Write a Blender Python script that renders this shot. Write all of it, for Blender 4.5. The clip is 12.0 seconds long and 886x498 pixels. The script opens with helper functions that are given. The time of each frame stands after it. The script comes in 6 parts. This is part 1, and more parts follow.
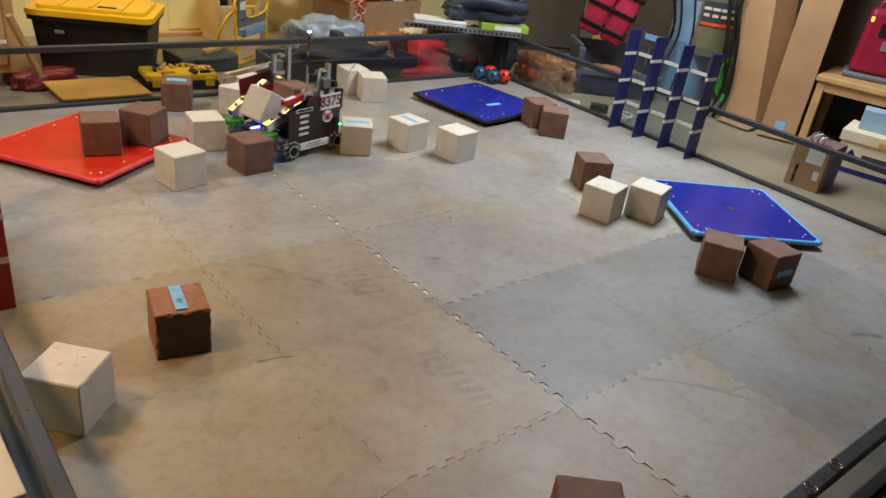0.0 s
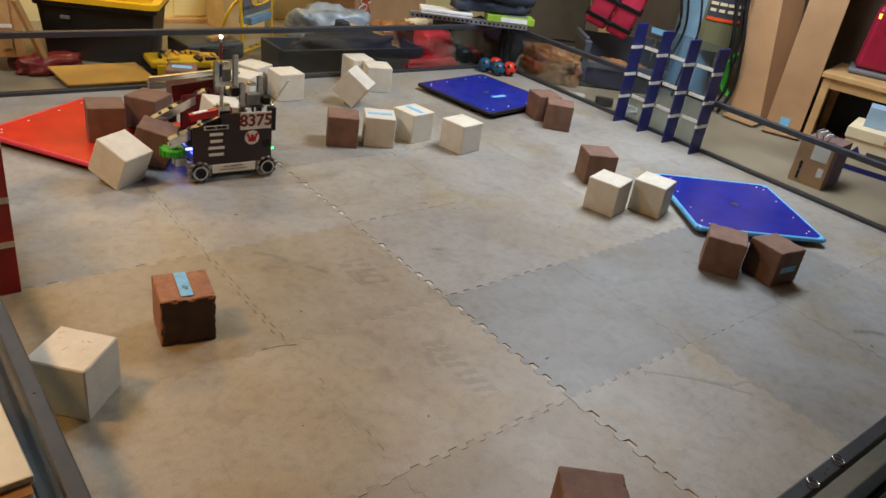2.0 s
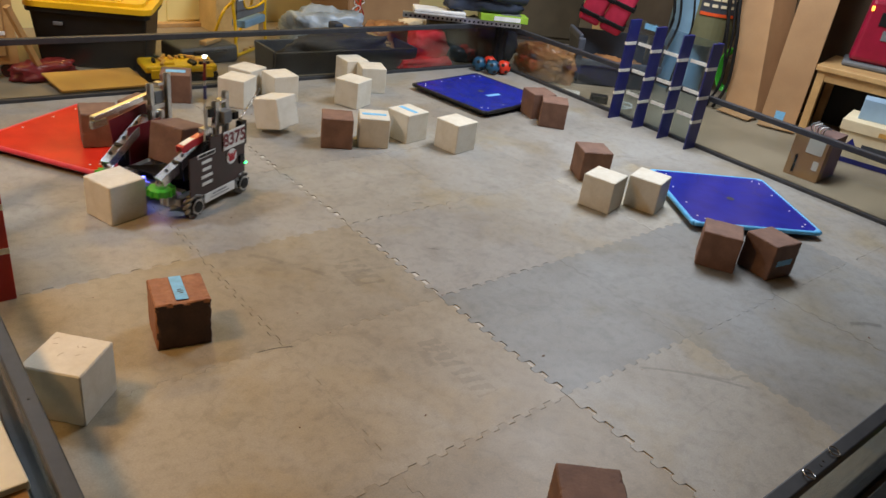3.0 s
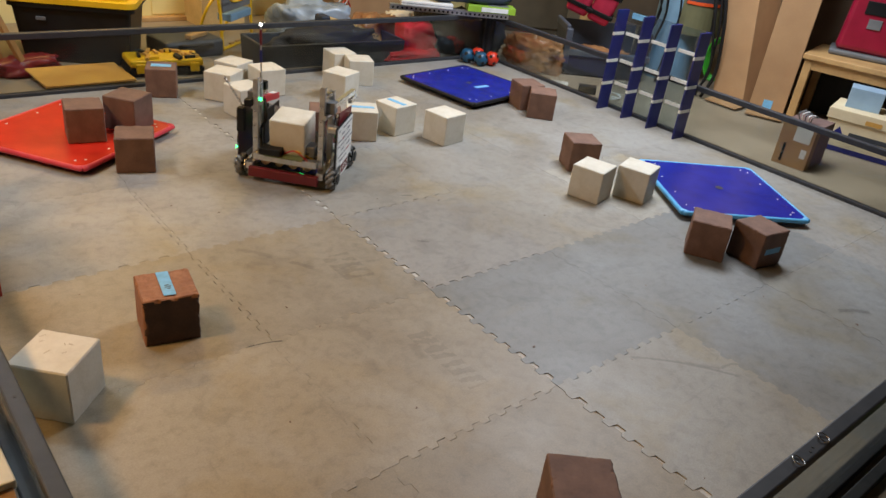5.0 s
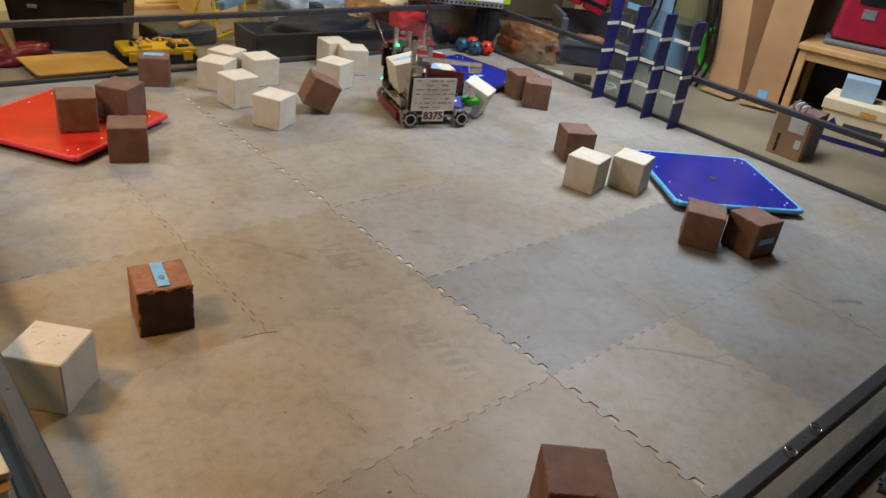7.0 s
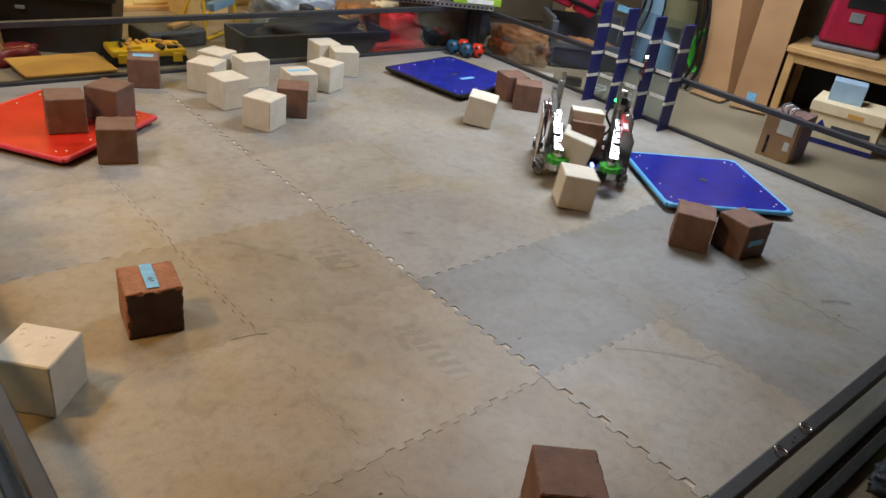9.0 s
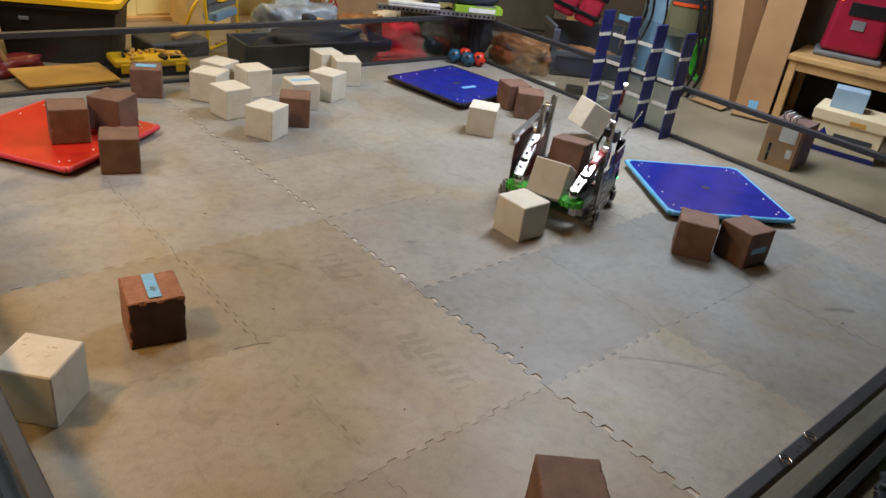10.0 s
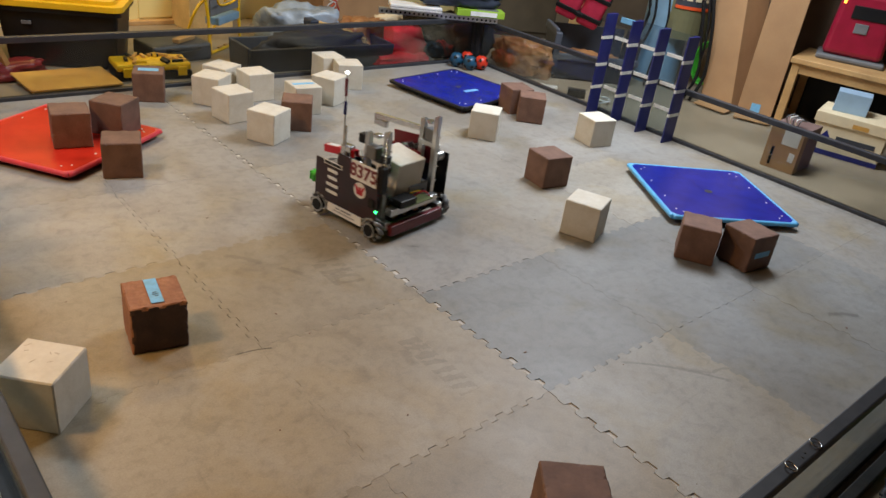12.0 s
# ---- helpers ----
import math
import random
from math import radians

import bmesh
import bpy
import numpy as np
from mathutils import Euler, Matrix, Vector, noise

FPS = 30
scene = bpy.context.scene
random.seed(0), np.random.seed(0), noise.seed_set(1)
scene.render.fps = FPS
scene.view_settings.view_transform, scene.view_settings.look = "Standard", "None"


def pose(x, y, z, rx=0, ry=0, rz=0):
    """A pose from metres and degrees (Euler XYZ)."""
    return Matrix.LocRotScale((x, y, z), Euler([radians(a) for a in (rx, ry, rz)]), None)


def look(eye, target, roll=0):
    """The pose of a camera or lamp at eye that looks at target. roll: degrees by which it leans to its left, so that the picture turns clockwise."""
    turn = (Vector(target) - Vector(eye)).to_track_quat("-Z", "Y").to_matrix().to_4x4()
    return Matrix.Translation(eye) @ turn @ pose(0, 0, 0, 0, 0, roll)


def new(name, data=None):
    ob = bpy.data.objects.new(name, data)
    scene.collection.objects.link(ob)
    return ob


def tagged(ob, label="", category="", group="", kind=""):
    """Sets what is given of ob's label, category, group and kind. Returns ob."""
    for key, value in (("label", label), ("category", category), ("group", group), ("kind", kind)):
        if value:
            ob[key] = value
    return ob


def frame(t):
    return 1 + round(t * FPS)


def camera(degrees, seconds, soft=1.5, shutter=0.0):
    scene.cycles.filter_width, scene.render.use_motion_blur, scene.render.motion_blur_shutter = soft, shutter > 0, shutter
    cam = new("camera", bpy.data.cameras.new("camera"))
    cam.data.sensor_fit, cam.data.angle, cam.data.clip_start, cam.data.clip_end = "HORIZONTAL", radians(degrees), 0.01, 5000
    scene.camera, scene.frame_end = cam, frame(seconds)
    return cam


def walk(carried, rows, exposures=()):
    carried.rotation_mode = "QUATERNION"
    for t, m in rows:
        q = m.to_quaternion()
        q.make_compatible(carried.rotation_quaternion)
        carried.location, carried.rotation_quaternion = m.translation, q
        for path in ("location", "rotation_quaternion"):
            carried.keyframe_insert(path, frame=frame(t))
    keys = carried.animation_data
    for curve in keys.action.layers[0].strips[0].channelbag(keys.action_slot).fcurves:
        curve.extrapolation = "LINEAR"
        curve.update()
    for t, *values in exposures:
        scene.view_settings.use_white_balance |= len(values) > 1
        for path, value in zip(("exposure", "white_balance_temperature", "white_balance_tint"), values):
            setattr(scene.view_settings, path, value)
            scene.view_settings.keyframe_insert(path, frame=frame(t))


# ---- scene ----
cam = camera(61.4, 12.0, shutter=0.3)

PATH = [
    (0, (-1.486, -1.01, 1.338), (-0.291, 0.311, 0.428), 8.2),
    (0.5, (-1.488, -1.009, 1.33), (-0.297, 0.308, 0.41), 8.5),
    (1, (-1.492, -1.014, 1.328), (-0.297, 0.291, 0.397), 9.2),
    (1.5, (-1.497, -1.006, 1.334), (-0.305, 0.295, 0.393), 9.2),
    (2, (-1.499, -1.004, 1.334), (-0.309, 0.308, 0.405), 9.1),
    (2.5, (-1.494, -1.009, 1.334), (-0.305, 0.306, 0.409), 8.6),
    (3, (-1.488, -1.015, 1.334), (-0.297, 0.297, 0.405), 8.1),
    (5, (-1.48, -1.015, 1.329), (-0.275, 0.273, 0.387), 7.8),
    (5.5, (-1.478, -1.012, 1.329), (-0.269, 0.264, 0.376), 8.2),
    (6, (-1.477, -1.008, 1.327), (-0.256, 0.255, 0.37), 8.4),
    (6.5, (-1.479, -1.009, 1.331), (-0.26, 0.252, 0.369), 8.3),
    (7, (-1.478, -1.012, 1.331), (-0.268, 0.255, 0.366), 8.1),
    (9, (-1.478, -1.012, 1.327), (-0.248, 0.242, 0.371), 8.4),
    (9.5, (-1.479, -1.01, 1.329), (-0.246, 0.249, 0.383), 8.3),
    (10, (-1.476, -1.011, 1.327), (-0.246, 0.257, 0.39), 8.1),
    (10.5, (-1.478, -1.008, 1.33), (-0.247, 0.261, 0.395), 8.3),
    (11, (-1.474, -1.01, 1.329), (-0.244, 0.264, 0.4), 8.2),
    (11.5, (-1.474, -1.008, 1.329), (-0.244, 0.265, 0.398), 8.3),
    (12, (-1.474, -1.002, 1.33), (-0.245, 0.272, 0.398), 8.0),
]
walk(cam, [(t, look(eye, target, roll)) for t, eye, target, roll in PATH])

# ---------- world and light ----------
def world():
    w = bpy.data.worlds.new("room_ambience")
    scene.world = w
    w.use_nodes = True
    bg = w.node_tree.nodes["Background"]
    bg.inputs[0].default_value = (1.0, 0.9, 0.78, 1)
    bg.inputs[1].default_value = 0.004


def area(name, eye, target, sx, sy, watts, color):
    d = bpy.data.lights.new(name, "AREA")
    d.shape, d.size, d.size_y, d.energy, d.color = "RECTANGLE", sx, sy, watts, color
    ob = new(name, d)
    ob.matrix_basis = look(eye, target)
    return ob


world()
area("tube_light_cool", (2.15, 1.4, 2.52), (2.15, 1.4, 0), 1.4, 0.9, 116, (0.84, 0.905, 1.0))
area("tube_light_north", (-1.6, 2.6, 2.52), (-1.6, 2.6, 0), 0.7, 0.25, 42, (0.72, 0.85, 1.0))
area("tube_light_warm", (-2.3, 1.1, 2.4), (-2.3, 1.1, 0), 0.3, 0.3, 52, (1.0, 0.57, 0.20))
area("tube_light_back", (0.2, 4.1, 2.52), (0.2, 4.1, 0), 0.6, 0.3, 32, (1.0, 0.66, 0.24))
scene.view_settings.exposure = 0.0


# ---------- materials ----------
def mat(name, color, rough=0.6, metal=0.0, color2=None, scale=8.0, bump=0.0, bump_scale=60.0, detail=6.0,
        lo=0.35, hi=0.65, fine=0.0, rough2=None, per_object=0.0, spec=0.5):
    """A surface with a large-scale mottling between two colours, a fine grain and a relief."""
    m = bpy.data.materials.new(name)
    m.use_nodes = True
    nt = m.node_tree
    b = nt.nodes["Principled BSDF"]
    b.inputs["Roughness"].default_value = rough
    b.inputs["Metallic"].default_value = metal
    b.inputs["Specular IOR Level"].default_value = spec
    co = nt.nodes.new("ShaderNodeTexCoord")
    n1 = nt.nodes.new("ShaderNodeTexNoise")
    n1.inputs["Scale"].default_value, n1.inputs["Detail"].default_value = scale, detail
    nt.links.new(co.outputs["Object"], n1.inputs["Vector"])
    ramp = nt.nodes.new("ShaderNodeValToRGB")
    c2 = color2 or tuple(c * 0.82 for c in color)
    ramp.color_ramp.elements[0].position, ramp.color_ramp.elements[1].position = lo, hi
    ramp.color_ramp.elements[0].color, ramp.color_ramp.elements[1].color = (*c2, 1), (*color, 1)
    nt.links.new(n1.outputs["Fac"], ramp.inputs["Fac"])
    out = ramp.outputs["Color"]
    n2 = nt.nodes.new("ShaderNodeTexNoise")
    n2.inputs["Scale"].default_value, n2.inputs["Detail"].default_value = bump_scale, 5.0
    nt.links.new(co.outputs["Object"], n2.inputs["Vector"])
    if fine:
        mr = nt.nodes.new("ShaderNodeMapRange")
        mr.inputs["To Min"].default_value, mr.inputs["To Max"].default_value = 1 - fine, 1 + fine
        nt.links.new(n2.outputs["Fac"], mr.inputs["Value"])
        mx = nt.nodes.new("ShaderNodeVectorMath")
        mx.operation = "SCALE"
        nt.links.new(out, mx.inputs[0])
        nt.links.new(mr.outputs["Result"], mx.inputs["Scale"])
        out = mx.outputs["Vector"]
    if per_object:
        oi = nt.nodes.new("ShaderNodeObjectInfo")
        mr = nt.nodes.new("ShaderNodeMapRange")
        mr.inputs["To Min"].default_value, mr.inputs["To Max"].default_value = 1 - per_object, 1 + per_object
        nt.links.new(oi.outputs["Random"], mr.inputs["Value"])
        mx = nt.nodes.new("ShaderNodeVectorMath")
        mx.operation = "SCALE"
        nt.links.new(out, mx.inputs[0])
        nt.links.new(mr.outputs["Result"], mx.inputs["Scale"])
        out = mx.outputs["Vector"]
    nt.links.new(out, b.inputs["Base Color"])
    if rough2 is not None:
        mr = nt.nodes.new("ShaderNodeMapRange")
        mr.inputs["To Min"].default_value, mr.inputs["To Max"].default_value = rough, rough2
        nt.links.new(n1.outputs["Fac"], mr.inputs["Value"])
        nt.links.new(mr.outputs["Result"], b.inputs["Roughness"])
    if bump:
        bp = nt.nodes.new("ShaderNodeBump")
        bp.inputs["Strength"].default_value, bp.inputs["Distance"].default_value = bump, 0.004
        nt.links.new(n2.outputs["Fac"], bp.inputs["Height"])
        nt.links.new(bp.outputs["Normal"], b.inputs["Normal"])
    return m


def glass(name, tint=(0.9, 0.93, 0.92), dust=0.03, rough=0.03):
    """A thin clear sheet: see-through, with the gloss of both its faces and a faint film of dust."""
    m = bpy.data.materials.new(name)
    m.use_nodes = True
    nt = m.node_tree
    b = nt.nodes["Principled BSDF"]
    b.inputs["Base Color"].default_value = (0.42, 0.40, 0.36, 1)
    b.inputs["Roughness"].default_value = 0.6
    tr = nt.nodes.new("ShaderNodeBsdfTransparent")
    tr.inputs["Color"].default_value = (*tint, 1)
    film = nt.nodes.new("ShaderNodeMixShader")
    n = nt.nodes.new("ShaderNodeTexNoise")
    n.inputs["Scale"].default_value, n.inputs["Detail"].default_value = 5, 6
    mr = nt.nodes.new("ShaderNodeMapRange")
    mr.inputs["From Min"].default_value, mr.inputs["From Max"].default_value = 0.35, 0.75
    mr.inputs["To Min"].default_value, mr.inputs["To Max"].default_value = 0.0, dust
    nt.links.new(n.outputs["Fac"], mr.inputs["Value"])
    nt.links.new(mr.outputs["Result"], film.inputs["Fac"])
    nt.links.new(tr.outputs["BSDF"], film.inputs[1])
    nt.links.new(b.outputs["BSDF"], film.inputs[2])
    gl = nt.nodes.new("ShaderNodeBsdfGlossy")
    gl.inputs["Roughness"].default_value = rough
    fr = nt.nodes.new("ShaderNodeFresnel")
    fr.inputs["IOR"].default_value = 1.5
    both = nt.nodes.new("ShaderNodeMixShader")
    part_of = nt.nodes.new("ShaderNodeMath")
    part_of.operation = "MULTIPLY"
    part_of.inputs[1].default_value = 0.35
    nt.links.new(fr.outputs["Fac"], part_of.inputs[0])
    nt.links.new(part_of.outputs[0], both.inputs["Fac"])
    nt.links.new(film.outputs["Shader"], both.inputs[1])
    nt.links.new(gl.outputs["BSDF"], both.inputs[2])
    nt.links.new(both.outputs["Shader"], nt.nodes["Material Output"].inputs["Surface"])
    return m


def glow(name, color, strength):
    m = bpy.data.materials.new(name)
    m.use_nodes = True
    b = m.node_tree.nodes["Principled BSDF"]
    b.inputs["Base Color"].default_value = (*color, 1)
    b.inputs["Emission Color"].default_value = (*color, 1)
    b.inputs["Emission Strength"].default_value = strength
    return m


SCUFFS = ((0.30, -0.02, 0.54, -0.28, 0.008, 0.02, 0.70), (1.26, -0.255, 1.37, -0.335, 0.016, 0.01, 0.66), (0.44, -0.13, 0.52, -0.22, 0.008, 0.0, 0.8),
          (0.52, -0.22, 0.60, -0.24, 0.007, 0.01, 0.78), (0.36, 1.26, 0.41, 1.24, 0.007, 0.0, 0.62), (0.17, 0.90, 0.21, 0.87, 0.006, 0.0, 0.68),
          (-0.46, 1.14, -0.36, 1.02, 0.016, 0.01, 0.80), (-0.33, 0.98, -0.28, 0.90, 0.014, 0.0, 0.80), (1.18, 0.0, 1.26, 0.06, 0.006, 0.01, 0.80),
          (-0.25, 0.38, -0.27, 0.30, 0.02, 0.0, 0.82), (-0.36, 0.56, -0.34, 0.46, 0.022, 0.0, 0.84), (-0.685, 0.603, -0.575, 0.580, 0.0035, 0.006, 0.30))


def foam_floor():
    """Grey foam mats: mottled grime across all mats, a tone of its own for each, pebbled grain and worn scuffs."""
    m = bpy.data.materials.new("grey_foam_mat")
    m.use_nodes = True
    nt = m.node_tree
    N, L = nt.nodes.new, nt.links.new
    b = nt.nodes["Principled BSDF"]
    geo = N("ShaderNodeNewGeometry")

    def tex(scale, detail, stretch=(1, 1, 1), turn=0.0, rough=0.55, distortion=0.0):
        mp = N("ShaderNodeMapping")
        mp.inputs["Scale"].default_value = stretch
        mp.inputs["Rotation"].default_value = (0, 0, radians(turn))
        L(geo.outputs["Position"], mp.inputs["Vector"])
        n = N("ShaderNodeTexNoise")
        n.inputs["Scale"].default_value, n.inputs["Detail"].default_value = scale, detail
        n.inputs["Roughness"].default_value, n.inputs["Distortion"].default_value = rough, distortion
        L(mp.outputs["Vector"], n.inputs["Vector"])
        return n.outputs["Fac"]

    def ramp(fac, stops):
        r = N("ShaderNodeValToRGB")
        e = r.color_ramp.elements
        while len(e) < len(stops):
            e.new(0.5)
        for k, (p, c) in enumerate(stops):
            e[k].position, e[k].color = p, (*c, 1)
        L(fac, r.inputs["Fac"])
        return r.outputs["Color"]

    def mul(a, c):
        x = N("ShaderNodeVectorMath")
        x.operation = "MULTIPLY"
        L(a, x.inputs[0])
        L(c, x.inputs[1])
        return x.outputs["Vector"]

    g = lambda v: (v, v, v)
    col = ramp(tex(1.7, 5, distortion=0.6), ((0.30, (0.235, 0.210, 0.178)), (0.50, (0.285, 0.268, 0.242)), (0.70, (0.325, 0.314, 0.296))))
    col = mul(col, ramp(tex(9, 6, distortion=1.0), ((0.28, g(0.84)), (0.46, g(1.0)), (0.74, g(1.05)))))
    col = mul(col, ramp(tex(4.5, 8, (1, 5, 1), 22, 0.62, 0.4), ((0.27, g(0.84)), (0.38, g(1.0)))))
    col = mul(col, ramp(tex(3.2, 7, (6, 1, 1), -30, 0.65, 0.5), ((0.25, g(0.82)), (0.34, g(1.0)))))
    col = mul(col, ramp(tex(190, 3), ((0.30, g(0.90)), (0.70, g(1.07)))))
    # faint golden-brown stains
    col = mul(col, ramp(tex(2.6, 5, distortion=0.5), ((0.52, g(1.0)), (0.70, (0.97, 0.88, 0.70)))))
    sep = N("ShaderNodeSeparateXYZ")
    L(geo.outputs["Position"], sep.inputs[0])

    def calc(op, a, c):
        x = N("ShaderNodeMath")
        x.operation = op
        for k, v in enumerate((a, c)):
            if isinstance(v, (int, float)):
                x.inputs[k].default_value = v
            else:
                L(v, x.inputs[k])
        return x.outputs[0]

    col = mul(col, ramp(tex(30, 6, distortion=0.6), ((0.30, g(0.86)), (0.50, g(1.0)), (0.72, g(1.05)))))
    # single dark scuffs, each from one spot to another with a slight bow, and one torn edge
    ragged = calc("MULTIPLY", calc("SUBTRACT", tex(40, 4), 0.5), 1.4)
    for ax, ay, bx, by, wide, bow, tone in SCUFFS:
        n = math.hypot(bx - ax, by - ay)
        ux, uy = (bx - ax) / n, (by - ay) / n
        dx, dy = calc("SUBTRACT", sep.outputs[0], ax), calc("SUBTRACT", sep.outputs[1], ay)
        along = calc("DIVIDE", calc("ADD", calc("MULTIPLY", dx, ux), calc("MULTIPLY", dy, uy)), n)
        bend = calc("MULTIPLY", calc("MULTIPLY", along, calc("SUBTRACT", 1.0, along)), 4 * bow)
        across = calc("SUBTRACT", calc("SUBTRACT", calc("MULTIPLY", dy, ux), calc("MULTIPLY", dx, uy)), bend)
        near = calc("SUBTRACT", 1.0, calc("DIVIDE", calc("ABSOLUTE", across, 0), wide))
        ends = calc("MULTIPLY", calc("MULTIPLY", along, calc("SUBTRACT", 1.0, along)), 8.0)
        mark = calc("ADD", calc("MINIMUM", near, ends), ragged)
        col = mul(col, ramp(mark, ((0.05, g(1.0)), (0.6, g(tone)))))
    # two patches of short parallel tyre scuffs
    for cx, cy, hx, hy in ((-0.17, 0.86, 0.055, 0.09), (-0.205, 0.27, 0.036, 0.15)):
        dx = calc("SUBTRACT", sep.outputs[0], cx)
        dy = calc("SUBTRACT", sep.outputs[1], cy)
        inside = calc("MULTIPLY", calc("LESS_THAN", calc("ABSOLUTE", dx, 0), hx), calc("LESS_THAN", calc("ABSOLUTE", dy, 0), hy))
        s = calc("SINE", calc("ADD", calc("MULTIPLY", dy, 150.0), calc("MULTIPLY", dx, 40.0)), 0)
        worn = calc("MULTIPLY", inside, calc("GREATER_THAN", calc("ADD", s, calc("MULTIPLY", calc("SUBTRACT", tex(16, 4), 0.48), 9.0)), -0.2))
        col = mul(col, ramp(worn, ((0.0, g(1.0)), (1.0, g(0.82)))))
    oi = N("ShaderNodeObjectInfo")
    col = mul(col, ramp(oi.outputs["Random"], ((0.0, (0.93, 0.94, 0.95)), (1.0, (1.05, 1.05, 1.03)))))
    # mat tint, which also carries painted warm and cool light
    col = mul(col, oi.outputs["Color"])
    L(col, b.inputs["Base Color"])
    rr = N("ShaderNodeMapRange")
    rr.inputs["To Min"].default_value, rr.inputs["To Max"].default_value = 0.38, 0.56
    L(tex(6, 6, distortion=0.8), rr.inputs["Value"])
    L(rr.outputs["Result"], b.inputs["Roughness"])
    bp = N("ShaderNodeBump")
    bp.inputs["Strength"].default_value, bp.inputs["Distance"].default_value = 0.22, 0.002
    L(tex(330, 3), bp.inputs["Height"])
    L(bp.outputs["Normal"], b.inputs["Normal"])
    return m


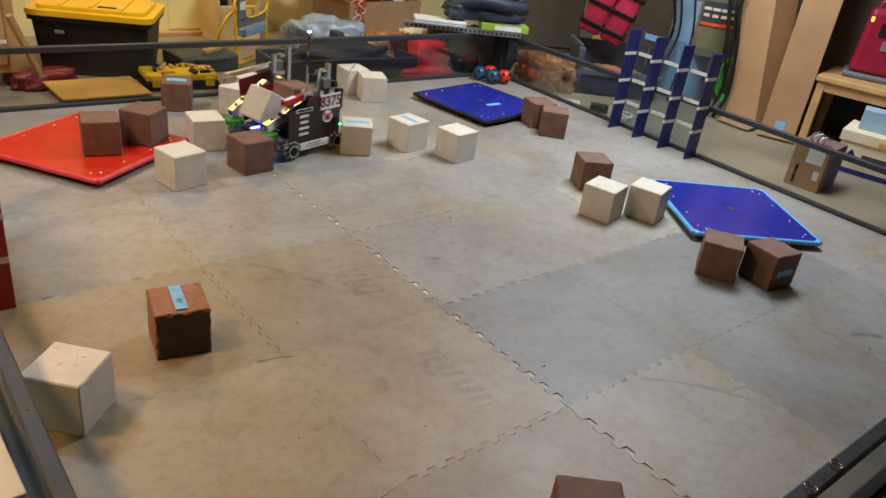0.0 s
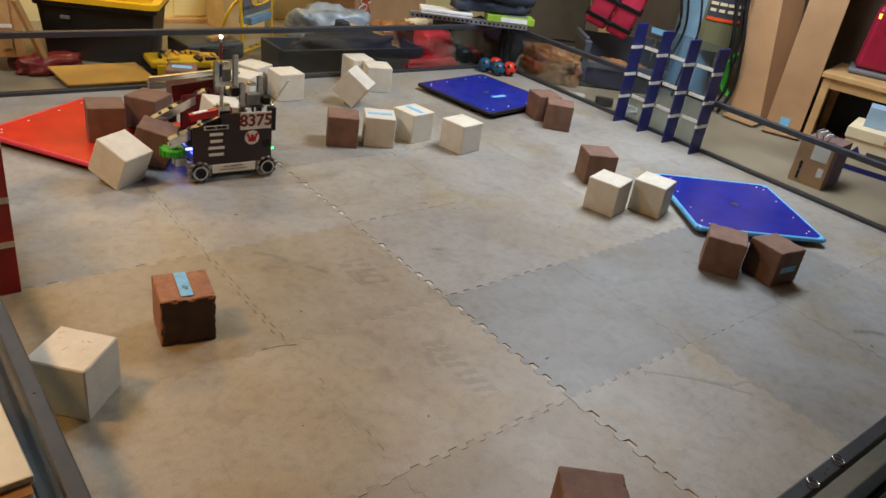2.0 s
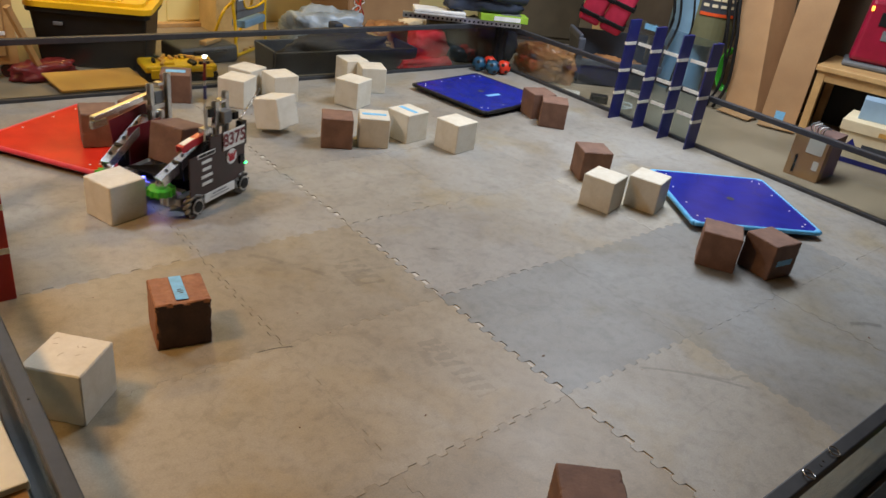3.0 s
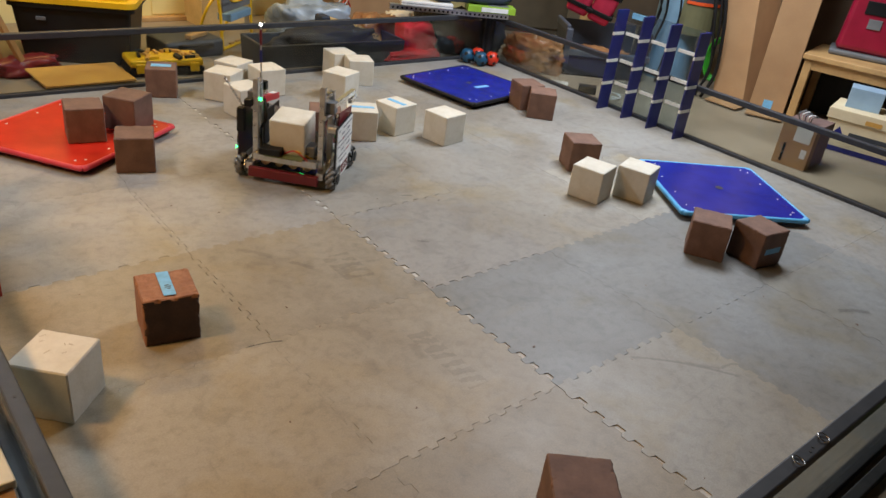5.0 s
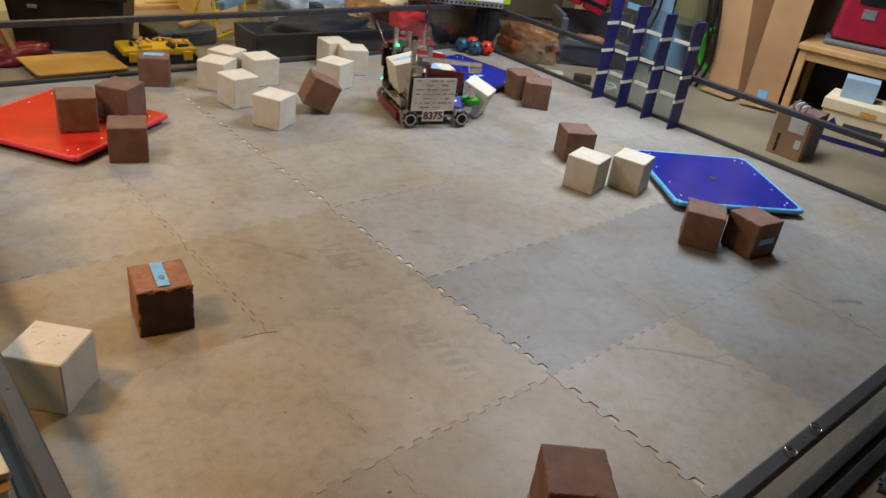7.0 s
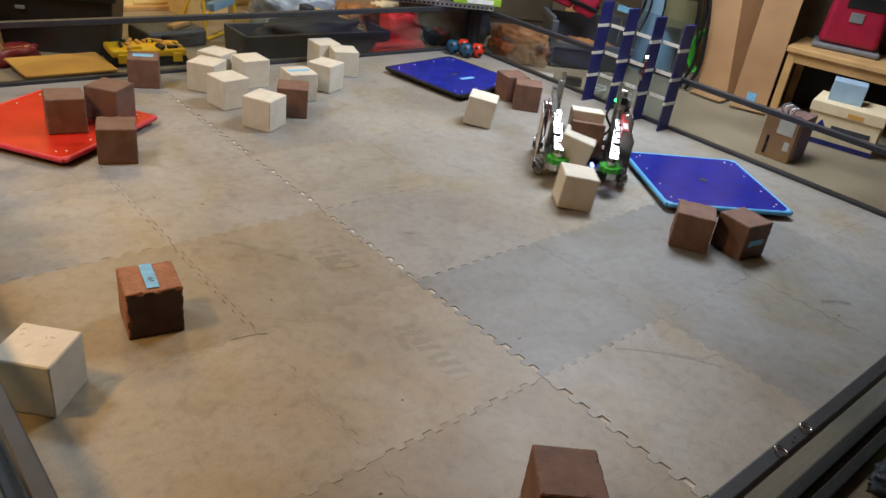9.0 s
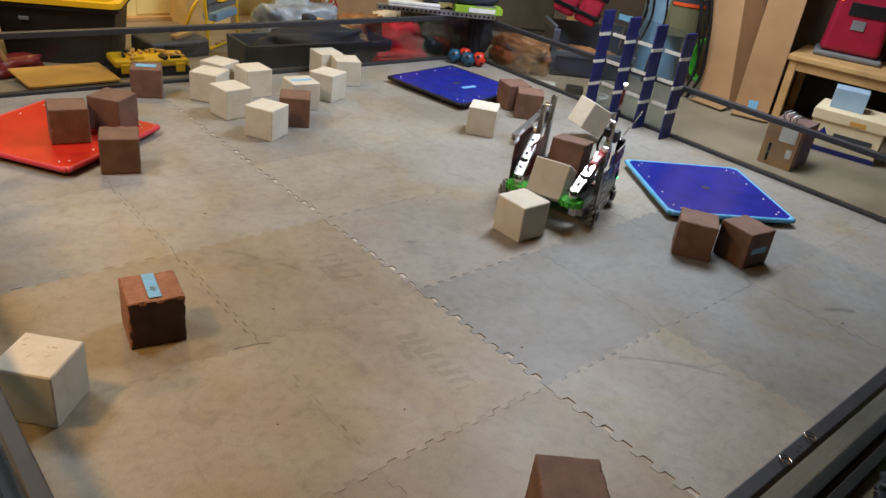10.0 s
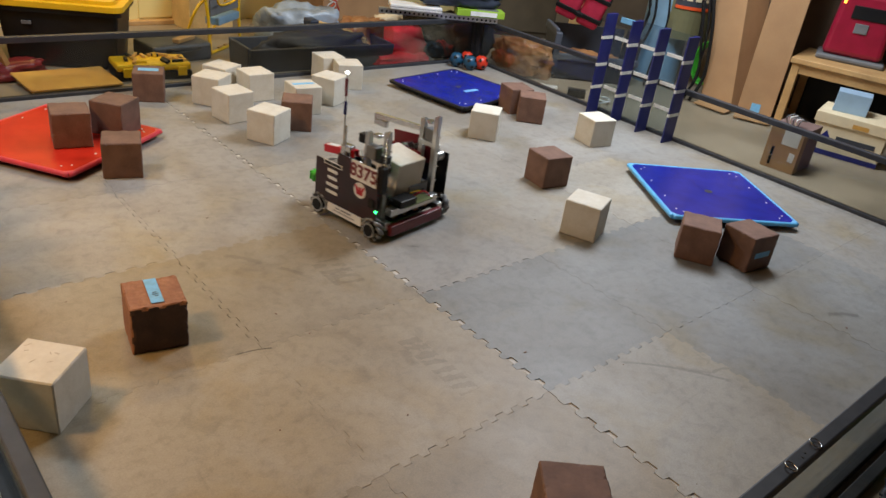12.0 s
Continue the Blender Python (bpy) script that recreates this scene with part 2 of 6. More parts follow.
M = dict(
    mat_foam=foam_floor(),
    concrete=mat("garage_concrete", (0.33, 0.272, 0.198), 0.45, color2=(0.23, 0.186, 0.132), scale=2.5, bump=0.3, bump_scale=90, fine=0.15),
    drywall=mat("cream_wall_paint", (0.80, 0.67, 0.30), 0.7, color2=(0.72, 0.59, 0.26), scale=1.5, bump=0.1, bump_scale=150),
    ceiling=mat("dark_unseen_ceiling", (0.17, 0.14, 0.11), 0.8, scale=1.5),
    # made-up dark brown for unseen walls and backing, holds bounced light down
    backing_brown=mat("dark_brown_backing", (0.20, 0.15, 0.10), 0.8, color2=(0.14, 0.10, 0.065), scale=2.5, bump=0.2),
    door=mat("cream_door_paint", (0.86, 0.72, 0.30), 0.5, color2=(0.82, 0.67, 0.27), scale=3),
    white_foam=mat("cream_foam", (0.63, 0.595, 0.51), 0.75, color2=(0.57, 0.525, 0.43), scale=14, bump=0.16, bump_scale=110, fine=0.06,
                   lo=0.3, hi=0.6, per_object=0.05),
    brown_foam=mat("brown_foam", (0.205, 0.112, 0.078), 0.75, color2=(0.145, 0.078, 0.055), scale=14, bump=0.22, bump_scale=120, fine=0.14,
                   per_object=0.1),
    rail=mat("black_anodised_rail", (0.026, 0.029, 0.036), 0.48, metal=0.0, color2=(0.036, 0.039, 0.046), scale=20, fine=0.2, spec=0.4),
    pane=glass("dusty_clear_sheet", (0.86, 0.87, 0.84), 0.02, 0.04),
    clear=glass("clear_plastic_sheet", (0.80, 0.86, 0.89), 0.12, 0.06),
    steel=mat("bright_steel", (0.72, 0.72, 0.72), 0.25, metal=1.0, scale=30),
    blue_plate=mat("blue_powder_coat", (0.012, 0.022, 0.30), 0.22, color2=(0.009, 0.016, 0.235), scale=9, bump=0.1, bump_scale=300),
    red_plate=mat("red_powder_coat", (0.62, 0.028, 0.012), 0.24, color2=(0.52, 0.022, 0.010), scale=9, bump=0.1, bump_scale=300),
    blue_board=mat("navy_plastic", (0.012, 0.017, 0.15), 0.4, scale=12, bump=0.15),
    red_board=mat("red_plastic", (0.45, 0.02, 0.015), 0.4, scale=12, bump=0.15),
    white_tape=mat("white_tape", (0.84, 0.82, 0.74), 0.55, scale=40),
    blue_tape=mat("light_blue_tape", (0.20, 0.50, 0.78), 0.6, scale=60, bump=0.2, bump_scale=200),
    black=mat("black_plastic", (0.008, 0.008, 0.009), 0.42, spec=0.25, color2=(0.012, 0.012, 0.012), scale=10, bump=0.15, bump_scale=200),
    rubber=mat("dark_rubber", (0.022, 0.022, 0.023), 0.75, color2=(0.04, 0.038, 0.036), scale=25, bump=0.3),
    yellow=mat("yellow_plastic", (0.80, 0.50, 0.015), 0.35, color2=(0.72, 0.43, 0.012), scale=6, bump=0.1),
    wood=mat("pine_wood", (0.52, 0.32, 0.13), 0.55, color2=(0.40, 0.235, 0.09), scale=7, bump=0.2, fine=0.15),
    ply=mat("plywood", (0.62, 0.36, 0.08), 0.5, color2=(0.50, 0.26, 0.06), scale=5, bump=0.2, fine=0.15),
    card=mat("cardboard", (0.42, 0.25, 0.12), 0.8, color2=(0.35, 0.20, 0.095), scale=4, bump=0.15, bump_scale=120, fine=0.08),
    kraft=mat("kraft_paper", (0.42, 0.21, 0.085), 0.36, color2=(0.22, 0.095, 0.036), scale=9, bump=0.8, bump_scale=24),
    white=mat("white_plastic", (0.78, 0.78, 0.76), 0.45, scale=12),
    cream=mat("cream_card", (0.70, 0.60, 0.40), 0.7, color2=(0.62, 0.52, 0.34), scale=6, fine=0.06),
    lime=mat("lime_green_plastic", (0.30, 0.50, 0.04), 0.4, scale=12),
    green=mat("green_plastic", (0.05, 0.42, 0.03), 0.4, scale=20),
    red=mat("red_plastic_gloss", (0.50, 0.012, 0.03), 0.35, color2=(0.42, 0.01, 0.022), scale=10, bump=0.1),
    panel=mat("near_black_panel", (0.016, 0.006, 0.007), 0.3, color2=(0.03, 0.008, 0.010), scale=16, bump=0.1),
    roller=mat("grey_roller_rubber", (0.24, 0.24, 0.235), 0.35, color2=(0.11, 0.11, 0.11), scale=40),
    maroon=mat("dark_red_panel", (0.16, 0.012, 0.018), 0.35, scale=16, bump=0.1),
    red_cloth=mat("red_cloth", (0.72, 0.025, 0.045), 0.85, color2=(0.52, 0.015, 0.028), scale=12, bump=0.6, bump_scale=60),
    pink_cloth=mat("crimson_cloth", (0.66, 0.035, 0.10), 0.8, color2=(0.52, 0.02, 0.07), scale=10, bump=0.5, bump_scale=80),
    dark_cloth=mat("near_black_cloth", (0.016, 0.017, 0.02), 0.8, color2=(0.03, 0.028, 0.027), scale=12, bump=0.6, bump_scale=40),
    edge_blue=mat("pale_blue_edging", (0.13, 0.46, 0.82), 0.35, scale=20),
    edge_red=mat("pinkish_red_edging", (0.66, 0.05, 0.07), 0.35, scale=20),
    navy_cloth=mat("dark_navy_nylon", (0.018, 0.027, 0.046), 0.55, color2=(0.03, 0.04, 0.065), scale=16, bump=0.6, bump_scale=40),
    # the paler of its two tones stands in for highlights on the plastic
    bag=mat("grey_blue_plastic_bag", (0.38, 0.46, 0.55), 0.3, color2=(0.16, 0.19, 0.21), scale=6, bump=0.7, bump_scale=25),
    grey=mat("grey_plastic", (0.16, 0.165, 0.17), 0.5, color2=(0.12, 0.125, 0.13), scale=10, bump=0.1),
    greyblue=mat("slate_plastic", (0.040, 0.046, 0.058), 0.45, scale=10, bump=0.1),
    pit=mat("torn_foam_pit", (0.46, 0.40, 0.29), 0.9, scale=40),
    pale_wood=mat("pale_pine", (0.68, 0.48, 0.20), 0.6, color2=(0.56, 0.38, 0.15), scale=6, bump=0.2, fine=0.12),
    carton_white=mat("white_coated_card", (0.84, 0.87, 0.82), 0.6, scale=6, fine=0.05),
    brass=mat("dull_brass", (0.62, 0.50, 0.26), 0.32, metal=0.9, color2=(0.45, 0.36, 0.18), scale=30),
    # darker than brown_foam, stands in for shade on the near cube's sides
    shaded_foam=mat("brown_foam_shaded_side", (0.085, 0.042, 0.028), 0.7, color2=(0.055, 0.027, 0.019), scale=16, bump=0.25, bump_scale=120, fine=0.2),
    slate_rim=mat("slate_grey_moulding", (0.075, 0.088, 0.115), 0.45, color2=(0.055, 0.062, 0.08), scale=9, bump=0.1),
    tank_blue=mat("pale_blue_enamel", (0.20, 0.34, 0.46), 0.4, scale=8),
    dark_metal=mat("dark_olive_metal", (0.09, 0.07, 0.042), 0.5, scale=8),
    tank_olive=mat("olive_enamel", (0.15, 0.145, 0.075), 0.4, scale=8),
    aluminium=mat("brushed_aluminium", (0.62, 0.62, 0.60), 0.32, metal=0.9, color2=(0.5, 0.5, 0.49), scale=40, fine=0.1),
    straw=mat("straw_bristle", (0.52, 0.36, 0.14), 0.8, scale=30, per_object=0.2),
    skyblue=mat("pale_blue_card", (0.30, 0.44, 0.58), 0.6, scale=8),
    circuit=mat("olive_circuit", (0.13, 0.15, 0.05), 0.4, scale=60),
    orange=mat("orange_plastic", (0.70, 0.09, 0.02), 0.4, scale=12),
    ball_blue=mat("blue_ball_plastic", (0.012, 0.075, 0.15), 0.4, scale=12),
    ball_red=mat("red_ball_plastic", (0.62, 0.035, 0.012), 0.4, scale=12),
    led_blue=glow("blue_led", (0.10, 0.13, 1.0), 14.0),
    led_green=glow("green_led", (0.03, 1.0, 0.18), 7.0),
    led_white=glow("white_led", (1.0, 0.96, 0.85), 14.0),
    arm_metal=mat("bright_milled_aluminium", (0.86, 0.86, 0.85), 0.24, metal=0.95, color2=(0.72, 0.72, 0.72), scale=40, fine=0.1),
    # torn foam, lightened further for the light on its top
    torn_lit_foam=mat("torn_lit_brown_foam", (0.36, 0.165, 0.085), 0.85, color2=(0.27, 0.118, 0.062), scale=22, bump=0.6, bump_scale=70, fine=0.2),
    seam_pale=mat("pale_foam_edge", (0.58, 0.56, 0.52), 0.7, scale=30, bump=0.2),
    print_grey=mat("faded_grey_print", (0.30, 0.30, 0.32), 0.5, scale=30),
    print_red=mat("faded_red_print", (0.45, 0.16, 0.15), 0.5, scale=30),
    crimson=mat("crimson_enamel", (0.30, 0.010, 0.035), 0.35, color2=(0.24, 0.008, 0.026), scale=10, bump=0.1),
    old_card=mat("old_purple_brown_card", (0.20, 0.125, 0.105), 0.75, color2=(0.14, 0.085, 0.075), scale=6, fine=0.1),
    led_amber=glow("amber_lamp", (1.0, 0.35, 0.05), 3.0),
)


# ---------- mesh helpers ----------
def mesh_of(name, bm, material, smooth=False):
    me = bpy.data.meshes.new(name)
    bmesh.ops.recalc_face_normals(bm, faces=bm.faces)
    bm.to_mesh(me)
    bm.free()
    for m in (material if isinstance(material, (list, tuple)) else [material]):
        me.materials.append(m)
    if smooth:
        me.shade_smooth()
    return me


def part(name, bm, material, parent, label="", m=None, smooth=False):
    ob = new(name, mesh_of(name, bm, material, smooth))
    ob.parent = parent
    if m is not None:
        ob.matrix_basis = m
    return tagged(ob, label)


def piece(name, me, parent, m):
    ob = new(name, me)
    ob.parent = parent
    ob.matrix_basis = m
    return ob


def thing(name, m, label, category, group="", kind=""):
    ob = new(name)
    ob.empty_display_size = 0.05
    ob.matrix_basis = m
    return tagged(ob, label, category, group, kind)


def solid(name, bm, material, m, label, category, group="", kind="", smooth=False):
    ob = new(name, mesh_of(name, bm, material, smooth))
    ob.matrix_basis = m
    return tagged(ob, label, category, group, kind)


def box(bm, size, at=(0, 0, 0), bevel=0.0, turn=None, segs=2):
    """A box of that size whose centre lies at `at`."""
    m = Matrix.Translation(at) @ (turn or Matrix()) @ Matrix.Diagonal((*size, 1))
    r = bmesh.ops.create_cube(bm, size=1, matrix=m)
    if bevel:
        es = {e for v in r["verts"] for e in v.link_edges}
        bmesh.ops.bevel(bm, geom=list(es), offset=bevel, segments=segs, affect="EDGES", profile=0.5)
    return bm


def boxes(*specs, bevel=0.0):
    bm = bmesh.new()
    for s in specs:
        box(bm, s[0], s[1], bevel, s[2] if len(s) > 2 else None)
    return bm


def rod(bm, a, b, r, segs=12, r2=None):
    a, b = Vector(a), Vector(b)
    d = b - a
    m = Matrix.Translation((a + b) / 2) @ d.to_track_quat("Z", "Y").to_matrix().to_4x4()
    bmesh.ops.create_cone(bm, cap_ends=True, segments=segs, radius1=r, radius2=r if r2 is None else r2, depth=d.length, matrix=m)
    return bm


def rods(*specs, segs=10):
    bm = bmesh.new()
    for a, b, r in specs:
        rod(bm, a, b, r, segs)
    return bm


def tube(bm, pts, r, segs=8, closed=False):
    """A round cable along points, smoothed between them."""
    P = [Vector(p) for p in pts]
    n = len(P)
    path = []
    span = n if closed else n - 1
    for i in range(span):
        if closed:
            p0, p1, p2, p3 = P[i - 1], P[i], P[(i + 1) % n], P[(i + 2) % n]
        else:
            p0, p1, p2, p3 = P[max(i - 1, 0)], P[i], P[i + 1], P[min(i + 2, n - 1)]
        for k in range(6):
            t = k / 6
            path.append(0.5 * (2 * p1 + (p2 - p0) * t + (2 * p0 - 5 * p1 + 4 * p2 - p3) * t * t + (3 * p1 - p0 - 3 * p2 + p3) * t ** 3))
    if not closed:
        path.append(P[-1])
    rings = []
    m = len(path)
    for i, p in enumerate(path):
        d = (path[(i + 1) % m] - path[i - 1]) if closed else (path[min(i + 1, m - 1)] - path[max(i - 1, 0)])
        q = d.to_track_quat("Z", "Y")
        rings.append([bm.verts.new(p + q @ Vector((r * math.cos(2 * math.pi * k / segs), r * math.sin(2 * math.pi * k / segs), 0))) for k in range(segs)])
    for i in range(m if closed else m - 1):
        a, b = rings[i], rings[(i + 1) % m]
        for k in range(segs):
            bm.faces.new((a[k], a[(k + 1) % segs], b[(k + 1) % segs], b[k]))
    if not closed:
        bm.faces.new(rings[0])
        bm.faces.new(rings[-1])
    return bm


def cloth(size, seed, rough, scale, cuts=5, squash=None):
    """A lumpy soft heap: a rounded block with folds."""
    bm = bmesh.new()
    bmesh.ops.create_cube(bm, size=1)
    bmesh.ops.subdivide_edges(bm, edges=bm.edges, cuts=cuts * 2, use_grid_fill=True)
    for v in bm.verts:
        p = v.co.copy()
        n = p.normalized()
        q = p.lerp(n * 0.55, 0.6)
        k = noise.noise(q * scale + Vector((seed, 0, 0))) * rough + abs(noise.noise(q * scale * 2.3 + Vector((0, seed, 0)))) * rough * 0.7
        k += (0.2 - abs(noise.noise(Vector((q.x * 2.2, q.y, q.z * 0.8)) * scale * 3.1 + Vector((0, 0, seed))))) * rough * 0.6
        q = q * (1 + k)
        v.co = Vector((q.x * size[0], q.y * size[1], max(q.z, -0.42) * size[2]))
    return bm


def rounded_plate(w, d, h, r, segs=6):
    """A flat plate with round corners, its underside at z = 0."""
    bm = bmesh.new()
    vs = []
    for cx, cy, a0 in ((w / 2 - r, d / 2 - r, 0), (-w / 2 + r, d / 2 - r, 90), (-w / 2 + r, -d / 2 + r, 180), (w / 2 - r, -d / 2 + r, 270)):
        for k in range(segs + 1):
            a = radians(a0 + 90 * k / segs)
            vs.append(bm.verts.new((cx + r * math.cos(a), cy + r * math.sin(a), 0)))
    f = bm.faces.new(vs)
    ext = bmesh.ops.extrude_face_region(bm, geom=[f])
    bmesh.ops.translate(bm, vec=(0, 0, h), verts=[v for v in ext["geom"] if isinstance(v, bmesh.types.BMVert)])
    return bm


# ---------- structure ----------
T = 0.597                      # pitch of the floor mats
X0, X1, Y0, Y1 = -2 * T, 4 * T, -T, 5 * T
WEST, SOUTH = -1.311, -0.672   # the two near walls, centre lines
FLOOR = -0.016
TOP = 0.31


TILES = {}


def tile_mesh(west=0.0, south=0.0):
    """One interlocking mat with teeth on all four sides; west, south: how far the notches of that side stay unfilled."""
    if (west, south) in TILES:
        return TILES[west, south]
    rng = random.Random(7)
    teeth, depth, s = 10, 0.007, T
    p = s / teeth

    def side(gap):
        prof = []
        for i in range(teeth):
            a = i * p
            e = gap * rng.choice((0.5, 0.85, 1.0, 1.15)) if gap else 0.0
            prof += [(a + 0.06 * p, -depth), (a + 0.44 * p, -depth), (a + 0.52 * p, depth + e), (a + 0.98 * p, depth + e)]
        return [(0, 0), (0.44 * p, 0)] + prof[2:-2] + [(s - 0.48 * p, 0), (s, 0)]      # plain square corners

    plain = side(0.0)
    h, q = s / 2, s / 2 - 0.04
    inner = lambda u: max(-q, min(q, u - h))
    ring = [(u - h, -h + d, inner(u), -q) for u, d in side(south)[:-1]]
    ring += [(h + d, u - h, q, inner(u)) for u, d in plain[:-1]]
    ring += [(u - h, h + d, inner(u), q) for u, d in plain[::-1][:-1]]
    ring += [(-h + d, u - h, -q, inner(u)) for u, d in side(west)[::-1][:-1]]
    bm = bmesh.new()
    k = 0.9996
    top = [bm.verts.new((x * k, y * k, -0.0005)) for x, y, _, _ in ring]
    inn = [bm.verts.new((x * (k - 0.0011), y * (k - 0.0011), 0)) for x, y, _, _ in ring]
    low = [bm.verts.new((x * k, y * k, -0.015)) for x, y, _, _ in ring]
    spots, core = {}, []
    for _, _, u, v in ring:
        key = (round(u, 5), round(v, 5))
        if key not in spots:
            spots[key] = bm.verts.new((u, v, 0))
        core.append(spots[key])
    n = len(ring)
    for i in range(n):
        j = (i + 1) % n
        bm.faces.new((low[i], low[j], top[j], top[i]))
        bm.faces.new((top[i], top[j], inn[j], inn[i]))
        bm.faces.new((inn[i], inn[j], core[i]) if core[i] is core[j] else (inn[i], inn[j], core[j], core[i]))
    bm.faces.new(list(spots.values()))
    TILES[west, south] = mesh_of("mat_tile", bm, M["mat_foam"])
    return TILES[west, south]


def room():
    g = bmesh.new()
    box(g, (16, 16, 0.1), (1, 1.5, FLOOR - 0.05))
    solid("ground", g, M["concrete"], Matrix(), "worn grey-brown concrete garage floor", "floor", kind="structure")
    # south and west walls are out of view, darkened to cut bounced light
    for nm, size, at in (("wall_north", (9.0, 0.15, 2.7), (0.9, 4.62, 1.33)), ("wall_east", (0.15, 9.0, 2.7), (5.2, 0.9, 1.33)),
                         ("wall_south", (9.0, 0.15, 2.7), (0.9, -3.4, 1.33)), ("wall_west", (0.15, 9.0, 2.7), (-3.6, 0.9, 1.33))):
        paint = nm == "wall_north"
        solid(nm, boxes((size, at)), M["drywall" if paint else "backing_brown"], Matrix(), "cream painted garage wall" if paint else "plain dark brown stand-in for the garage wall", "wall", kind="structure")
    # ceiling out of view, its colour darkened so less light bounces
    solid("ceiling", boxes(((9.4, 9.4, 0.1), (0.9, 0.9, 2.73))), M["ceiling"], Matrix(), "unseen garage ceiling, darkened to cut bounced light", "ceiling", kind="structure")


PALE = {(2, 3), (3, 2), (3, 4), (4, 2)}
# mats brightened by tint for the cool sheen lying on them
COOL_LIT = {(0, 3), (1, 3), (2, 2), (1, 4)}
# near left mats, warm lamp light put into their tint
WARM_LIT = {(0, 0), (1, 0), (0, 1), (1, 1), (0, 2), (1, 2)}
AGED = {(3, 0), (4, 0), (2, 1), (3, 1), (4, 1)}


def field_floor():
    ob = solid("floor", boxes(((3.66, 3.66, 0.006), (0.56, 1.165, FLOOR + 0.0032))), M["rubber"], Matrix(),
               "grey interlocking foam mats laid in a square", "floor", kind="structure")
    part("seam_underlay", boxes(((0.036, 3.56, 0.004), (0.003, 1.19, -0.0055))), M["seam_pale"], ob, "pale foam showing in the open seam")
    part("seam_underlay", boxes(((0.02, 3.56, 0.004), (-T + 0.002, 1.19, -0.0052))), M["seam_pale"], ob, "pale foam showing in the open seam")
    for i in range(6):
        for j in range(6):
            x, y = X0 + (i + 0.5) * T, Y0 + (j + 0.5) * T
            x -= 0.0062 if i < 2 else 0.005
            me = tile_mesh(0.0145 if i == 2 else 0.0022 if i == 1 else 0.0, 0.0022 if (i, j) in ((1, 1), (0, 3), (2, 2), (2, 3)) else 0.0)
            sx, sy = (1.12 if i == 0 else 1.09 if i == 5 else 1), (1.135 if j == 0 else 1.05 if j == 5 else 1)      # edge mats reach under the walls
            m = pose(x + (sx - 1) * T / 2 * (-1 if i == 0 else 1) + random.uniform(-0.0006, 0.0006), y + (sy - 1) * T / 2 * (-1 if j == 0 else 1), random.uniform(0, 0.0006))
            tile = piece("mat_tile", me, ob, m @ Matrix.Diagonal((sx, sy, 1, 1)))
            # newer mats are paler, older ones greyer and bluer; left and middle mats carry painted light
            tile.color = (1.14, 1.12, 1.07, 1) if (i, j) in PALE else (1.09, 1.09, 1.10, 1) if (i, j) in COOL_LIT else (0.80, 0.85, 0.91, 1) if (i, j) in AGED else ((0.90, 0.79, 0.61, 1) if j == 0 else (1.06, 0.965, 0.81, 1)) if (i, j) in WARM_LIT else (1.05, 1.04, 1.0, 1) if (i, j) == (2, 0) else (1, 1, 1, 1)


def fence(name, a, b, label):
    """One side of the low perimeter: bottom and top rail, posts and a clear sheet."""
    a, b = Vector((*a, 0)), Vector((*b, 0))
    L = (b - a).length
    ob = thing(name, Matrix.Translation(a) @ pose(0, 0, 0, 0, 0, math.degrees(math.atan2(b.y - a.y, b.x - a.x))), label, "barrier", "perimeter walls")
    part("bottom_rail", boxes(((L, 0.034, 0.034), (L / 2, 0, 0.017 + FLOOR)), bevel=0.003), M["rail"], ob)
    part("top_rail", boxes(((L, 0.034, 0.03), (L / 2, 0, TOP - 0.015)), bevel=0.004), M["rail"], ob)
    part("clear_sheet", boxes(((L - 0.06, 0.003, TOP - 0.03), (L / 2, 0, TOP / 2 - 0.004))), M["pane"], ob, "dusty clear plastic sheet")
    for x in (0.02, L - 0.02):
        part("post", boxes(((0.03, 0.03, TOP - 0.048), (x, 0, TOP / 2 - 0.006)), bevel=0.003), M["rail"], ob)
    return ob


def perimeter():
    o = 0.02
    out = {}
    out["n"] = fence("field_wall", (WEST, Y1 + o), (X1 + 0.037, Y1 + o), "black-railed low field wall with clear plastic sheet")
    out["e"] = fence("field_wall", (X1 + 0.037, Y1 - 0.005), (X1 + 0.037, SOUTH), "black-railed low field wall with clear plastic sheet")
    out["s"] = fence("field_wall", (X1 - 0.005, SOUTH), (WEST, SOUTH), "black-railed low field wall with clear plastic sheet")
    out["w"] = fence("field_wall", (WEST, SOUTH + 0.025), (WEST, Y1 - 0.005), "black-railed low field wall with clear plastic sheet")
    return out


